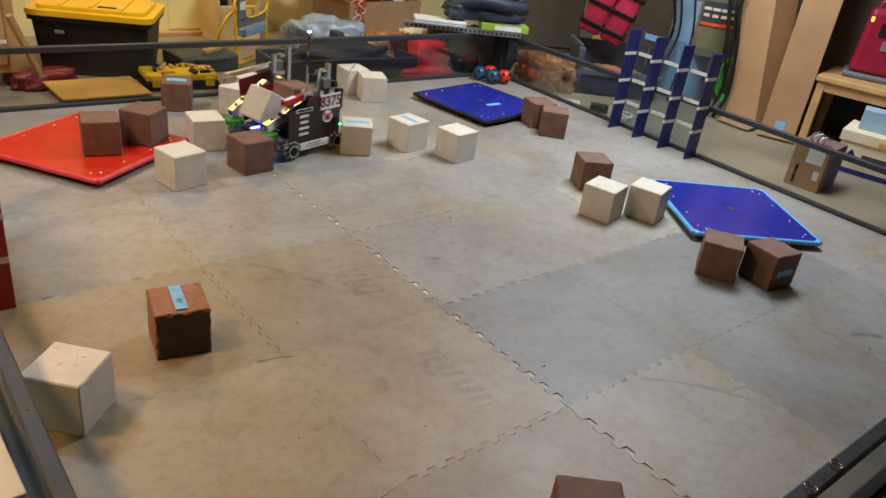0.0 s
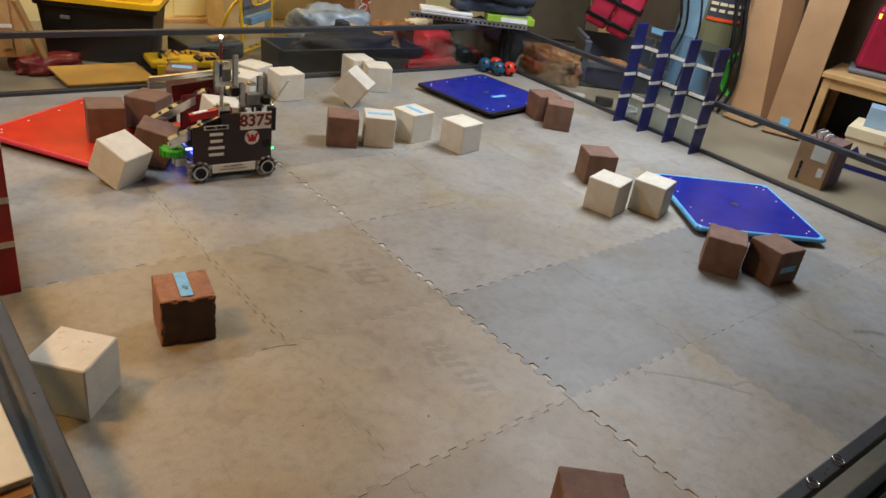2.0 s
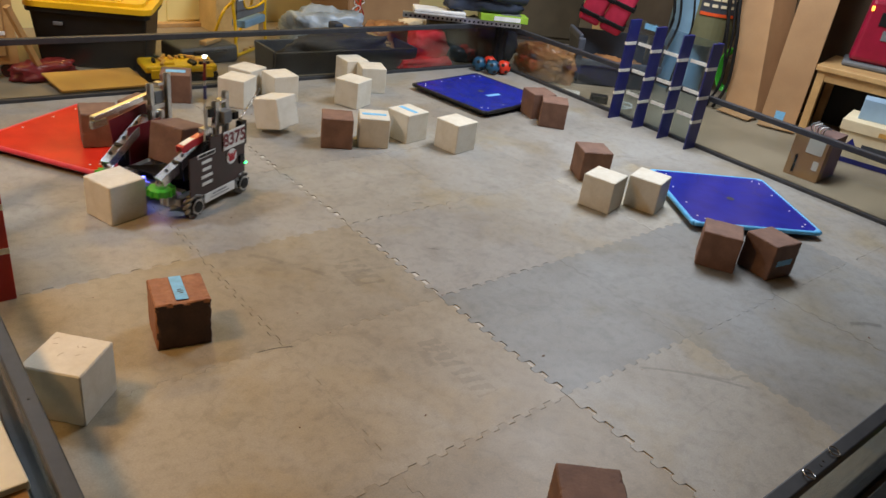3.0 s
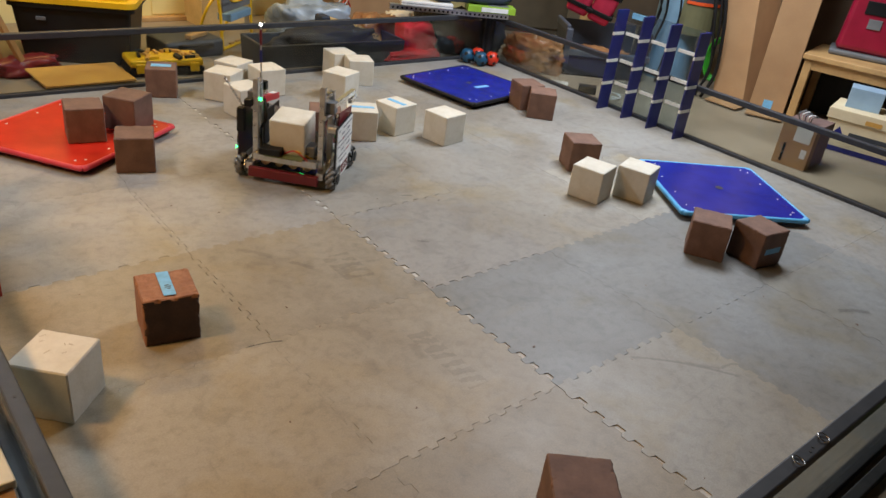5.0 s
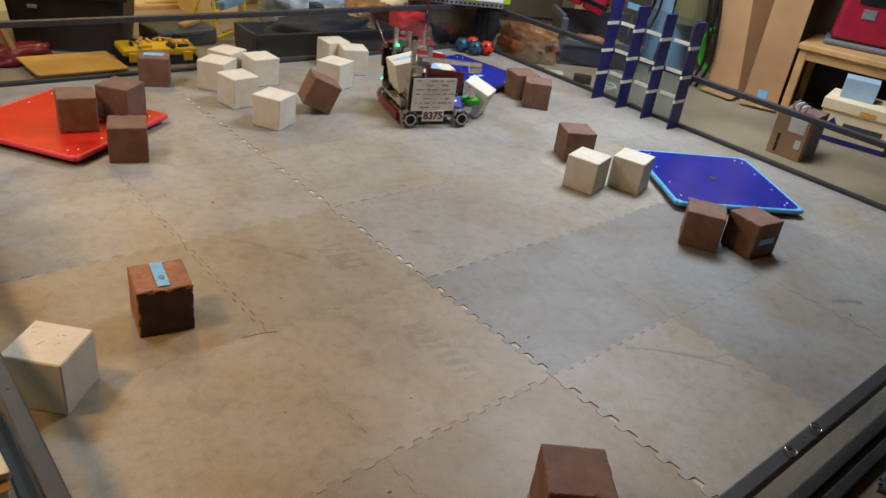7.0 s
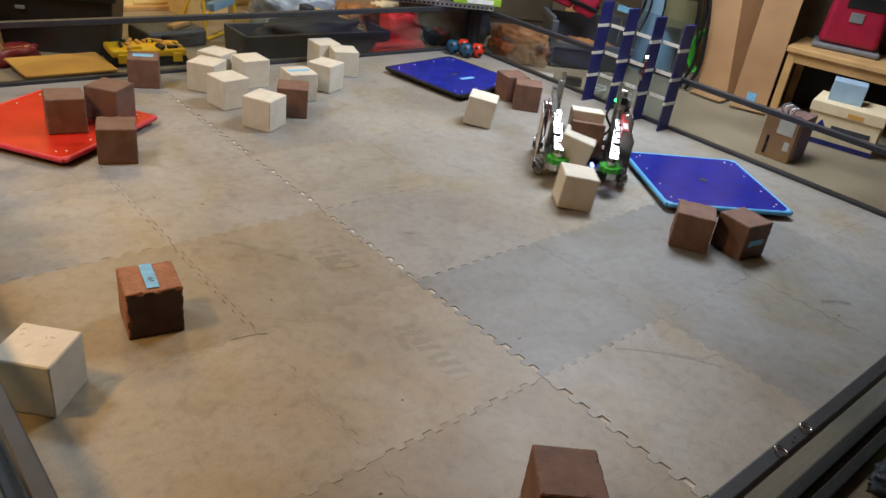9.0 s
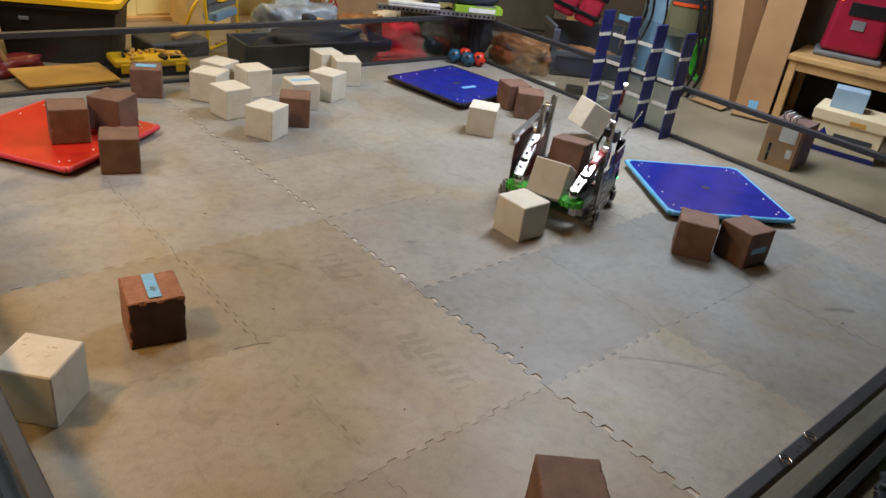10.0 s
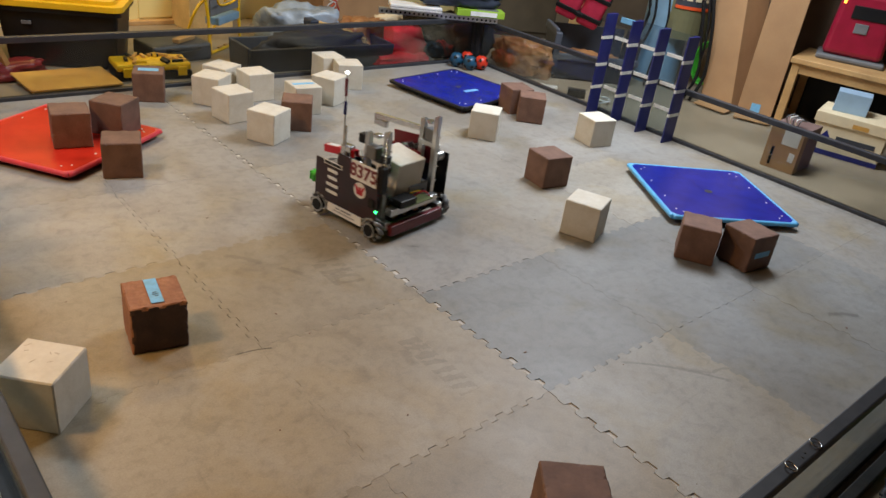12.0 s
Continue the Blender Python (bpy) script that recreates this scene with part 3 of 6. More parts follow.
def balance_plate(x, y, rz, board, rim, label):
    ob = thing("balancing_plate", pose(x, y, 0, 0, 0, rz), label, "platform", "balancing plates")
    part("base", rounded_plate(0.52, 0.52, 0.022, 0.03), M["black"], ob)
    part("board", rounded_plate(0.61, 0.61, 0.016, 0.05), board, ob, m=pose(0, 0, 0.024))
    bm = bmesh.new()
    pts = []
    for cx, cy, a0 in ((1, 1, 0), (-1, 1, 90), (-1, -1, 180), (1, -1, 270)):
        for k in range(4):
            a = radians(a0 + 30 * k)
            pts.append((cx * 0.255 + 0.05 * math.cos(a), cy * 0.255 + 0.05 * math.sin(a), 0.031))
    tube(bm, pts, 0.0115, 8, True)
    part("edge_trim", bm, rim, ob, smooth=True)
    for sx, sy in [(sx * a, sy * b) for sx in (-1, 1) for sy in (-1, 1) for a, b in ((0.262, 0.235), (0.235, 0.262))] + [(s, 0.26) for s in (-.09, .09)] + [(s, -.26) for s in (-.09, .09)]:
        bm = bmesh.new()
        rod(bm, (sx, sy, 0.0395), (sx, sy, 0.0415), 0.0042, 8)
        part("screw", bm, M["white"], ob)
    bm = bmesh.new()
    rod(bm, (0, 0, 0.0395), (0, 0, 0.0415), 0.019, 20)
    part("centre_hole", bm, M["rubber"], ob, "dark centre hole")
    return ob


def block_mesh(name, material, seed, chip):
    """A six-inch cast foam block with worn, slightly chipped edges."""
    s = 0.152
    bm = bmesh.new()
    box(bm, (s, s, s), (0, 0, 0), 0.0035, segs=1)
    bmesh.ops.subdivide_edges(bm, edges=[e for e in bm.edges if e.calc_length() > 0.1], cuts=15, use_grid_fill=True)
    for v in bm.verts:
        edge = sum(abs(abs(c) - s / 2) < 0.006 for c in v.co)
        n = noise.noise(v.co * 75 + Vector((seed * 7.3, 0, 0)))
        if edge >= 2 and n > 0.12:
            v.co += -v.co.normalized() * chip * (n - 0.12) * 3
        elif chip > 0.004 and v.co.z > s / 2 - 0.006:      # the skin of the top has come off
            v.co.z -= 0.0022 * (1 + n) + 0.004 * max(0, noise.noise(v.co * 22 + Vector((3, seed, 0))) - 0.25)
    # torn top and -x side get the lit tone, the rest painted shade
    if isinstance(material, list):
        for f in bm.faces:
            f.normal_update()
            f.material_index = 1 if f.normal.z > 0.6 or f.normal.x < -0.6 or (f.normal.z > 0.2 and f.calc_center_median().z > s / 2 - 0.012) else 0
    return mesh_of(name, bm, material)


BLOCKS = {}


def block(kind, m, label="", tape=None, worn=False):
    key = (kind, 9 if worn else random.randint(0, 3))
    if key not in BLOCKS:
        # the worn cube also has shade painted on its sides
        BLOCKS[key] = block_mesh("foam_block", [M["shaded_foam"], M["torn_lit_foam"]] if worn else M[kind + "_foam"], key[1] + (10 if kind == "brown" else 0), 0.0042 if worn else 0.0010 if kind == "white" else 0.0022)
    ob = new("foam_block", BLOCKS[key])
    ob.matrix_basis = m @ pose(0, 0, 0.076)
    tagged(ob, label or ("cream cast foam cube on the grey mats" if kind == "white" else "brown cast foam cube on the grey mats"), "block", "foam blocks")
    if tape:
        strip = part("tape_strip", boxes((tape[0], tape[1], tape[2] if len(tape) > 2 else None)), M["blue_tape"], ob, "light blue masking tape strip")
        if worn:
            for k, w in enumerate((0.012, 0.018, 0.010)):
                part("text_bar", boxes(((w, 0.004, 0.0008), (tape[1][0] + 0.002 * k, tape[1][1] - 0.012 - 0.009 * k, tape[1][2] + 0.0008), Matrix.Rotation(0.3, 4, "Z"))), M["greyblue"], strip)
    return ob


def cryptobox(x, y, side, board, label, shelves=(0.165, 0.305, 0.47), tape=False):
    """Four upright boards with clear sheets between them and tape marks, standing at the field wall. side: 1 for a wall at +x, -1 for one at -x."""
    ob = thing("scoring_rack", pose(x, y, 0), label, "rack")
    w, h, d = 0.191, 0.61, 0.104
    for i in range(4):
        b = part("upright_board", boxes(((d, 0.010, h), (side * d / 2, i * w, h / 2)), ((0.008, 0.034, h - 0.004), (side * (d - 0.006), i * w + 0.014, h / 2)), bevel=0.0015), board, ob)
        for z in shelves:
            part("tape_band", boxes(((d * 0.93, 0.0125, 0.019), (side * d * 0.46, i * w, z))), M["white_tape"], b, "white tape band")
    for i in range(3):
        s = part("clear_back", boxes(((0.003, w - 0.014, h - 0.02), (side * (d + 0.001), i * w + w / 2, h / 2 + 0.005))), M["clear"], ob, "clear plastic back sheet")
        for z in shelves:
            part("tape_band", boxes(((0.0045, w - 0.04, 0.019), (side * (d - 0.003), i * w + w / 2 + 0.002, z))), M["white_tape"], s, "white tape band")
        if tape and i == 2:
            part("tape_strip", boxes(((0.0045, 0.12, 0.032), (side * (d - 0.004), i * w + w / 2, h - 0.03))), M["blue_tape"], s, "light blue tape strip")
    return ob


def rail_ring(x, y, z, rz, tilt):
    """A small wire ring lying on a rail."""
    pts = [(0.013 * math.cos(a), 0.013 * math.sin(a), 0) for a in [i * math.tau / 8 for i in range(8)]]
    solid("wire_ring", tube(bmesh.new(), pts, 0.0016, 6, True), M["steel"], pose(x, y, z, tilt, 0, rz), "small bright steel ring on the rail", "ring", "rail rings", smooth=True)


def rail_holes():
    """Small bolt holes and a scratch in the near rails' tops."""
    for x, y in ((-0.017, SOUTH), (-0.035, SOUTH - 0.004), (0.45, SOUTH), (WEST, 0.30), (WEST, -0.12)):
        bm = bmesh.new()
        rod(bm, (0, 0, 0), (0, 0, 0.0012), 0.0032, 10)
        solid("bolt_hole", bm, M["rubber"], pose(x, y, TOP), "small dark bolt hole in the black rail", "hole", "rail bolt holes")


def floor_specks():
    """Crumbs of foam and grit lying about on the mats."""
    rng = random.Random(31)
    bm = bmesh.new()
    for i in range(45):
        x, y, s = rng.uniform(-1.1, 2.2), rng.uniform(-0.5, 2.8), rng.uniform(0.0012, 0.0038)
        box(bm, (s * rng.uniform(1, 3), s, s * 0.6), (x, y, s * 0.3 + 0.0006), turn=Matrix.Rotation(rng.uniform(0, 3), 4, "Z"))
    solid("floor_grit", bm, M["brown_foam"], Matrix(), "small brown foam crumbs scattered on the mats", "grit", kind="stuff")


# ---------- the robot ----------
def wheel_parts(parent, x, y):
    w = part("wheel", rods(((0, -0.02, 0), (0, 0.02, 0), 0.024), ((0, -0.026, 0), (0, 0.026, 0), 0.008), segs=16), M["black"], parent,
             "black hub with angled rubber rollers", pose(x, y, 0.049))
    for s in (-1, 1):
        part("rim", rods(((0, 0.021 * s, 0), (0, 0.0225 * s, 0), 0.031), segs=9), M["aluminium"], w, "bright metal side plate")
        part("hub_cap", rods(((0, 0.0226 * s, 0), (0, 0.026 * s, 0), 0.023), segs=16), M["black"], w)
    me = None
    for k in range(10):
        bm = bmesh.new()
        bmesh.ops.create_uvsphere(bm, u_segments=8, v_segments=6, radius=1, matrix=Matrix.Diagonal((0.0095, 0.0095, 0.024, 1)))
        a = k * math.tau / 10
        if me is None:
            me = mesh_of("roller", bm, M["roller"], True)
        else:
            bm.free()
        piece("roller", me, w, Matrix.Rotation(a, 4, "Y") @ Matrix.Translation((0, 0, 0.0395)) @ Matrix.Rotation(radians(45 if x * y > 0 else -45), 4, "Z") @ Matrix.Rotation(radians(90), 4, "X"))
    return w


def channel(a, b, w=0.032, holes=7):
    """A perforated U channel from a to b."""
    a, b = Vector(a), Vector(b)
    d = b - a
    q = d.to_track_quat("X", "Z").to_matrix().to_4x4()
    bm = bmesh.new()
    L = d.length
    base = Matrix.Translation((a + b) / 2) @ q
    for off, size in (((0, 0, w / 2), (L, w, 0.003)), ((0, w / 2, 0), (L, 0.003, w)), ((0, -w / 2, 0), (L, 0.003, w))):
        bmesh.ops.create_cube(bm, size=1, matrix=base @ Matrix.Translation(off) @ Matrix.Diagonal((*size, 1)))
    return bm, base, L


def lettering(text, size, material, parent, m, name="lettering"):
    cu = bpy.data.curves.new(name, "FONT")
    cu.body, cu.size, cu.align_x, cu.align_y, cu.extrude = text, size, "CENTER", "CENTER", 0.0006
    cu.offset = 0.0018
    tmp = bpy.data.objects.new("tmp_text", cu)
    scene.collection.objects.link(tmp)
    dg = bpy.context.evaluated_depsgraph_get()
    me = bpy.data.meshes.new_from_object(tmp.evaluated_get(dg))
    bpy.data.objects.remove(tmp)
    me.materials.clear()
    me.materials.append(material)
    ob = new(name, me)
    ob.parent = parent
    ob.matrix_basis = m
    return ob


def robot():
    rb = thing("competition_robot", Matrix(), "black and aluminium wheeled robot with green intake wheels", "robot")
    wheels = [wheel_parts(rb, x, y) for x in (0.143, -0.143) for y in (0.198, -0.198)]
    # chassis
    for y in (0.152, -0.152):
        part("side_rail", boxes(((0.36, 0.03, 0.03), (0, y, 0.06)), bevel=0.002), M["aluminium"], rb)
    part("rear_bar", boxes(((0.022, 0.30, 0.042), (-0.187, 0, 0.042)), bevel=0.003), M["maroon"], rb, "dark red rear crossbar")
    part("rear_rail", boxes(((0.03, 0.27, 0.03), (-0.16, 0, 0.105)), bevel=0.002), M["aluminium"], rb)
    part("belly_pan", boxes(((0.30, 0.27, 0.006), (0.0, 0, 0.055))), M["black"], rb)
    part("cross_rail", boxes(((0.03, 0.27, 0.03), (0.12, 0, 0.065)), bevel=0.002), M["aluminium"], rb)
    part("ramp", boxes(((0.20, 0.20, 0.004), (0.06, 0, 0.105), Matrix.Rotation(radians(-16), 4, "Y"))), M["black"], rb)
    for y in (0.05, -0.05):
        part("led_strip", boxes(((0.05, 0.012, 0.006), (0.15, y, 0.09))), M["led_blue"], rb, "glowing blue light strip")
    c = part("control_unit", boxes(((0.06, 0.09, 0.03), (-0.165, 0.06, 0.138)), bevel=0.003), M["black"], rb)
    part("status_light", boxes(((0.012, 0.008, 0.012), (-0.12, 0.125, 0.335)), bevel=0.002), M["led_green"], rb, "green status light")
    part("status_light", boxes(((0.008, 0.006, 0.010), (-0.165, 0.2115, 0.13)), bevel=0.002), M["led_green"], rb, "green status light")
    part("circuit_board", boxes(((0.05, 0.16, 0.004), (-0.172, 0.0, 0.124))), M["circuit"], rb)
    part("status_light", boxes(((0.004, 0.012, 0.012), (-0.032, -0.03, 0.006))), M["led_green"], c, "green status light")
    for y in (-0.09, -0.03, 0.03, 0.09):
        part("motor", rods(((-0.155, y, 0.083), (-0.085, y, 0.083), 0.018), segs=14), M["brass"], rb)
    part("cable_bundle", tube(bmesh.new(), [(-0.15, 0.11, 0.14), (-0.1, 0.13, 0.2), (-0.12, 0.1, 0.26), (-0.09, 0.12, 0.33)], 0.006), M["black"], rb)
    # left side panel with number
    pl = part("side_panel", boxes(((0.215, 0.005, 0.215), (-0.055, 0.206, 0.185)), ((0.13, 0.005, 0.165), (0.105, 0.206, 0.160)), bevel=0.001), M["panel"], rb,
              "dark side panel with white lettering")
    back = part("number_board", boxes(((0.132, 0.004, 0.074), (-0.090, 0.211, 0.258)), bevel=0.001), M["white"], pl, "white number board")
    turn = Matrix.Translation((-0.090, 0.2135, 0.258)) @ Matrix.Rotation(math.pi, 4, "Z") @ Matrix.Rotation(radians(90), 4, "X")
    lettering("8375", 0.070, M["maroon"], pl, turn, "number")
    for i, w in enumerate((0.1, 0.055, 0.05, 0.065, 0.06)):
        part("text_bar", boxes(((w, 0.002, 0.012 if i else 0.017), (0.075, 0.2095, 0.238 - i * 0.029))), M["white"], pl)
    bm = bmesh.new()
    rod(bm, (-0.075, 0.209, 0.185), (-0.075, 0.2115, 0.185), 0.031, 28)
    em = part("emblem", bm, M["white"], pl, "round white emblem")
    part("emblem_mark", boxes(((0.013, 0.001, 0.032), (-0.075, 0.2122, 0.183)), ((0.010, 0.001, 0.034), (-0.061, 0.2122, 0.188), Matrix.Rotation(0.5, 4, "Y")),
                              ((0.010, 0.001, 0.034), (-0.089, 0.2122, 0.188), Matrix.Rotation(-0.5, 4, "Y")), ((0.034, 0.001, 0.012), (-0.075, 0.2122, 0.174))), M["red"], em, "red winged mark")
    part("hanging_sensor", boxes(((0.032, 0.03, 0.10), (-0.165, 0.19, 0.255)), bevel=0.003), M["black"], rb)
    part("power_switch", boxes(((0.03, 0.008, 0.035), (-0.138, 0.211, 0.155)), bevel=0.002), M["black"], pl)
    part("skirt_plate", boxes(((0.185, 0.004, 0.036), (0, 0.209, 0.058)), bevel=0.001), M["white"], rb, "white sponsor strip between the wheels")
    # right side panel with sponsor sheet
    pr = part("side_panel", boxes(((0.25, 0.005, 0.20), (-0.03, -0.206, 0.17)), bevel=0.001), M["black"], rb)
    sh = part("sponsor_sheet", boxes(((0.235, 0.003, 0.17), (-0.026, -0.211, 0.178))), M["white"], pr, "white sheet with sponsor marks")
    rng = random.Random(4)
    for r in range(7):
        x = -0.125
        while x < 0.06:
            w = rng.uniform(0.012, 0.05)
            if rng.random() < 0.85:
                part("text_bar", boxes(((w, 0.0016, rng.uniform(0.003, 0.009)), (x + w / 2, -0.2134, 0.250 - r * 0.023))), M["print_red" if rng.random() < 0.12 else "print_grey"], sh)
            x += w + rng.uniform(0.008, 0.02)
    nb = part("number_board", boxes(((0.118, 0.004, 0.058), (-0.02, -0.212, 0.066)), bevel=0.001), M["white"], pr, "white number board")
    lettering("8375", 0.054, M["maroon"], pr, Matrix.Translation((-0.02, -0.2145, 0.066)) @ Matrix.Rotation(radians(90), 4, "X"), "number")
    # towers
    for x, y, z1 in ((-0.13, 0.14, 0.42), (-0.13, -0.14, 0.43), (-0.05, 0.155, 0.40), (-0.05, -0.155, 0.40)):
        bm, _, _ = channel((x, y, 0.06), (x, y, z1), 0.019)
        part("lift_tower", bm, M["aluminium"], rb)
    for y in (0.15, -0.15):
        part("tower_brace", boxes(((0.10, 0.02, 0.02), (-0.09, y, 0.305)), bevel=0.002), M["aluminium"], rb)
    part("gearbox", boxes(((0.05, 0.04, 0.05), (-0.09, 0.165, 0.335)), bevel=0.004), M["grey"], rb)
    part("gearbox", boxes(((0.05, 0.04, 0.05), (-0.09, -0.165, 0.34)), bevel=0.004), M["grey"], rb)
    # intake arms
    for s in (1, -1):
        bm, _, _ = channel((0.0, 0.15 * s, 0.265), (0.235, 0.125 * s, 0.155), 0.034)
        arm = part("intake_arm", bm, M["arm_metal"], rb)
        for k in range(5):
            f = 0.15 + 0.17 * k
            p = Vector((0.0, 0.15 * s, 0.265)).lerp(Vector((0.235, 0.125 * s, 0.155)), f) + Vector((0.008, 0, 0.0185))
            bm = bmesh.new()
            rod(bm, p - Vector((0.0007, 0, 0.0014)), p + Vector((0.0007, 0, 0.0014)), 0.007, 10)
            part("hole", bm, M["black"], arm)
        bm = bmesh.new()
        rod(bm, (0.225, 0.12 * s, 0.105), (0.225, 0.12 * s, 0.128), 0.046, 22)
        wh = part("intake_wheel", bm, M["green"], rb, "bright green rubber intake wheel")
        for k in range(12):
            a = k * math.tau / 12
            part("wheel_rib", boxes(((0.02, 0.006, 0.026), (0.225 + 0.042 * math.cos(a), 0.12 * s + 0.042 * math.sin(a), 0.1165), Matrix.Rotation(a, 4, "Z"))), M["green"], wh)
        bm = bmesh.new()
        rod(bm, (0.225, 0.12 * s, 0.06), (0.225, 0.12 * s, 0.17), 0.005, 8)
        rod(bm, (0.225, 0.12 * s, 0.128), (0.225, 0.12 * s, 0.15), 0.02, 14)
        part("axle", bm, M["steel"], rb)
        part("intake_motor", rods(((0.15, 0.135 * s, 0.15), (0.15, 0.135 * s, 0.215), 0.019), segs=14), M["black"], rb)
    bm, _, _ = channel((0.0, 0.165, 0.296), (0.165, 0.160, 0.268), 0.026)
    part("red_arm", bm, M["red"], rb, "glossy red arm")
    part("arm_label", boxes(((0.058, 0.022, 0.002), (0.125, 0.161, 0.2905), Matrix.Rotation(radians(9.6), 4, "Y"))), M["white"], rb)
    bm, _, _ = channel((-0.10, -0.175, 0.350), (0.23, -0.175, 0.322), 0.019)
    part("long_arm", bm, M["arm_metal"], rb)
    part("end_bracket", boxes(((0.07, 0.018, 0.028), (0.20, -0.178, 0.297)), bevel=0.002), M["steel"], rb)
    part("guard_panel", boxes(((0.20, 0.004, 0.11), (0.03, -0.193, 0.245), Matrix.Rotation(radians(7), 4, "Y")), bevel=0.001), M["maroon"], rb, "dark red guard panel")
    for y in (0.128, -0.128):
        part("inner_panel", boxes(((0.18, 0.004, 0.15), (0.02, y, 0.19))), M["maroon" if y < 0 else "black"], rb)
    lettering("SPECIAL THANKS", 0.0115, M["black"], pl, Matrix.Translation((0.075, 0.2108, 0.238)) @ Matrix.Rotation(math.pi, 4, "Z") @ Matrix.Rotation(radians(90), 4, "X"))
    for x0, z0, w0, h0 in ((-0.01, 0.067, 0.055, 0.006), (0.035, 0.066, 0.022, 0.005), (-0.03, 0.054, 0.05, 0.003), (0.03, 0.054, 0.06, 0.003)):
        part("text_bar", boxes(((w0, 0.0015, h0), (x0, 0.2115, z0))), M["print_grey"], rb)
    # wiring, brackets and drive gears
    rng = random.Random(12)
    for k in range(7):
        x, s = -0.17 + 0.022 * k, (1 if k % 2 else -1)
        part("wire", tube(bmesh.new(), [(x, 0.10 * s, 0.115), (x + rng.uniform(-0.02, 0.02), 0.04 * s, 0.135 + rng.uniform(0, 0.03)), (x + 0.02, -0.03 * s, 0.118), (x + 0.01, -0.09 * s, 0.14)], 0.0028, 6),
             M[("red", "black", "yellow", "black", "white", "red", "black")[k]], rb)
    for s in (1, -1):
        for k in range(5):
            part("bolt", rods(((-0.151, 0.14 * s, 0.11 + 0.06 * k), (-0.146, 0.14 * s, 0.11 + 0.06 * k), 0.005), segs=6), M["steel"], rb)
        part("drive_gear", rods(((-0.02, 0.171 * s, 0.245), (-0.02, 0.178 * s, 0.245), 0.034), segs=24), M["steel"], rb)
        part("cross_bracket", boxes(((0.03, 0.03, 0.012), (-0.09, 0.15 * s, 0.395)), bevel=0.002), M["steel"], rb)
        part("arm_foot", boxes(((0.05, 0.028, 0.04), (0.20, 0.135 * s, 0.075)), bevel=0.004), M["aluminium"], rb)
    part("battery", boxes(((0.07, 0.11, 0.045), (-0.10, -0.06, 0.145)), bevel=0.004), M["grey"], rb)
    part("rear_motor", rods(((-0.12, -0.20, 0.255), (-0.12, -0.165, 0.255), 0.02), segs=18), M["aluminium"], rb)
    # mast, antenna and lights
    part("mast_foot", boxes(((0.05, 0.03, 0.05), (0.035, 0.175, 0.30)), bevel=0.004), M["steel"], rb)
    mast = part("mast", rods(((0.05, 0.185, 0.30), (0.05, 0.19, 0.59), 0.0035), ((0.044, 0.185, 0.30), (0.044, 0.186, 0.40), 0.006)), M["aluminium"], rb)
    part("wire_wrap", rods(((0.05, 0.188, 0.44), (0.05, 0.189, 0.49), 0.006)), M["blue_board"], mast, "blue wire wrap")
    part("wire_wrap", rods(((0.05, 0.189, 0.51), (0.05, 0.19, 0.575), 0.0055)), M["maroon"], mast, "dark red wire wrap")
    part("mast_lamp", boxes(((0.011, 0.011, 0.010), (0.05, 0.19, 0.596)), bevel=0.003), M["led_white"], rb, "small white light on a mast")
    part("sensor", boxes(((0.03, 0.03, 0.035), (-0.02, 0.15, 0.365)), bevel=0.003), M["black"], rb)
    part("sensor", boxes(((0.03, 0.03, 0.03), (-0.15, 0.165, 0.325)), bevel=0.003), M["black"], rb)
    coil = [(-0.16 - 0.055 * f + 0.004 * math.cos(k * 1.57), 0.18 + 0.06 * f + 0.004 * math.sin(k * 1.57), 0.30 + 0.135 * f) for k, f in ((k, k / 40) for k in range(41))]
    part("antenna", tube(bmesh.new(), coil, 0.0022, 5), M["steel"], rb, "thin coiled wire antenna", smooth=True)
    return rb, wheels


# ---------- things round the field ----------
def tote():
    ob = thing("storage_tote", pose(-0.17, 3.72, FLOOR, 0, 0, -29), "large black storage tote with yellow lid on the garage floor", "tote")
    bm = bmesh.new()
    box(bm, (0.62, 0.44, 0.325), (0, 0, 0.1625), 0.02)
    for v in bm.verts:
        k = 0.90 + 0.10 * v.co.z / 0.325
        v.co.x *= k
        v.co.y *= k
    part("bin", bm, M["black"], ob)
    part("rim", rounded_plate(0.66, 0.48, 0.025, 0.04), M["black"], ob, m=pose(0, 0, 0.31))
    lid = rounded_plate(0.68, 0.50, 0.03, 0.06)
    lid_ob = part("lid", lid, M["yellow"], ob, "bright yellow snap-on lid", pose(0, 0, 0.337))
    part("lid_top", rounded_plate(0.58, 0.40, 0.02, 0.05), M["yellow"], lid_ob, m=pose(0, 0, 0.03))
    for x in (-0.16, 0, 0.16):
        part("lid_rib", boxes(((0.02, 0.36, 0.01), (x, 0, 0.054)), bevel=0.003), M["yellow"], lid_ob)
    part("dark_mark", boxes(((0.10, 0.03, 0.003), (0.08, -0.13, 0.0525))), M["black"], lid_ob)
    part("latch", boxes(((0.05, 0.012, 0.02), (-0.16, -0.226, 0.25)), bevel=0.003), M["grey"], ob)


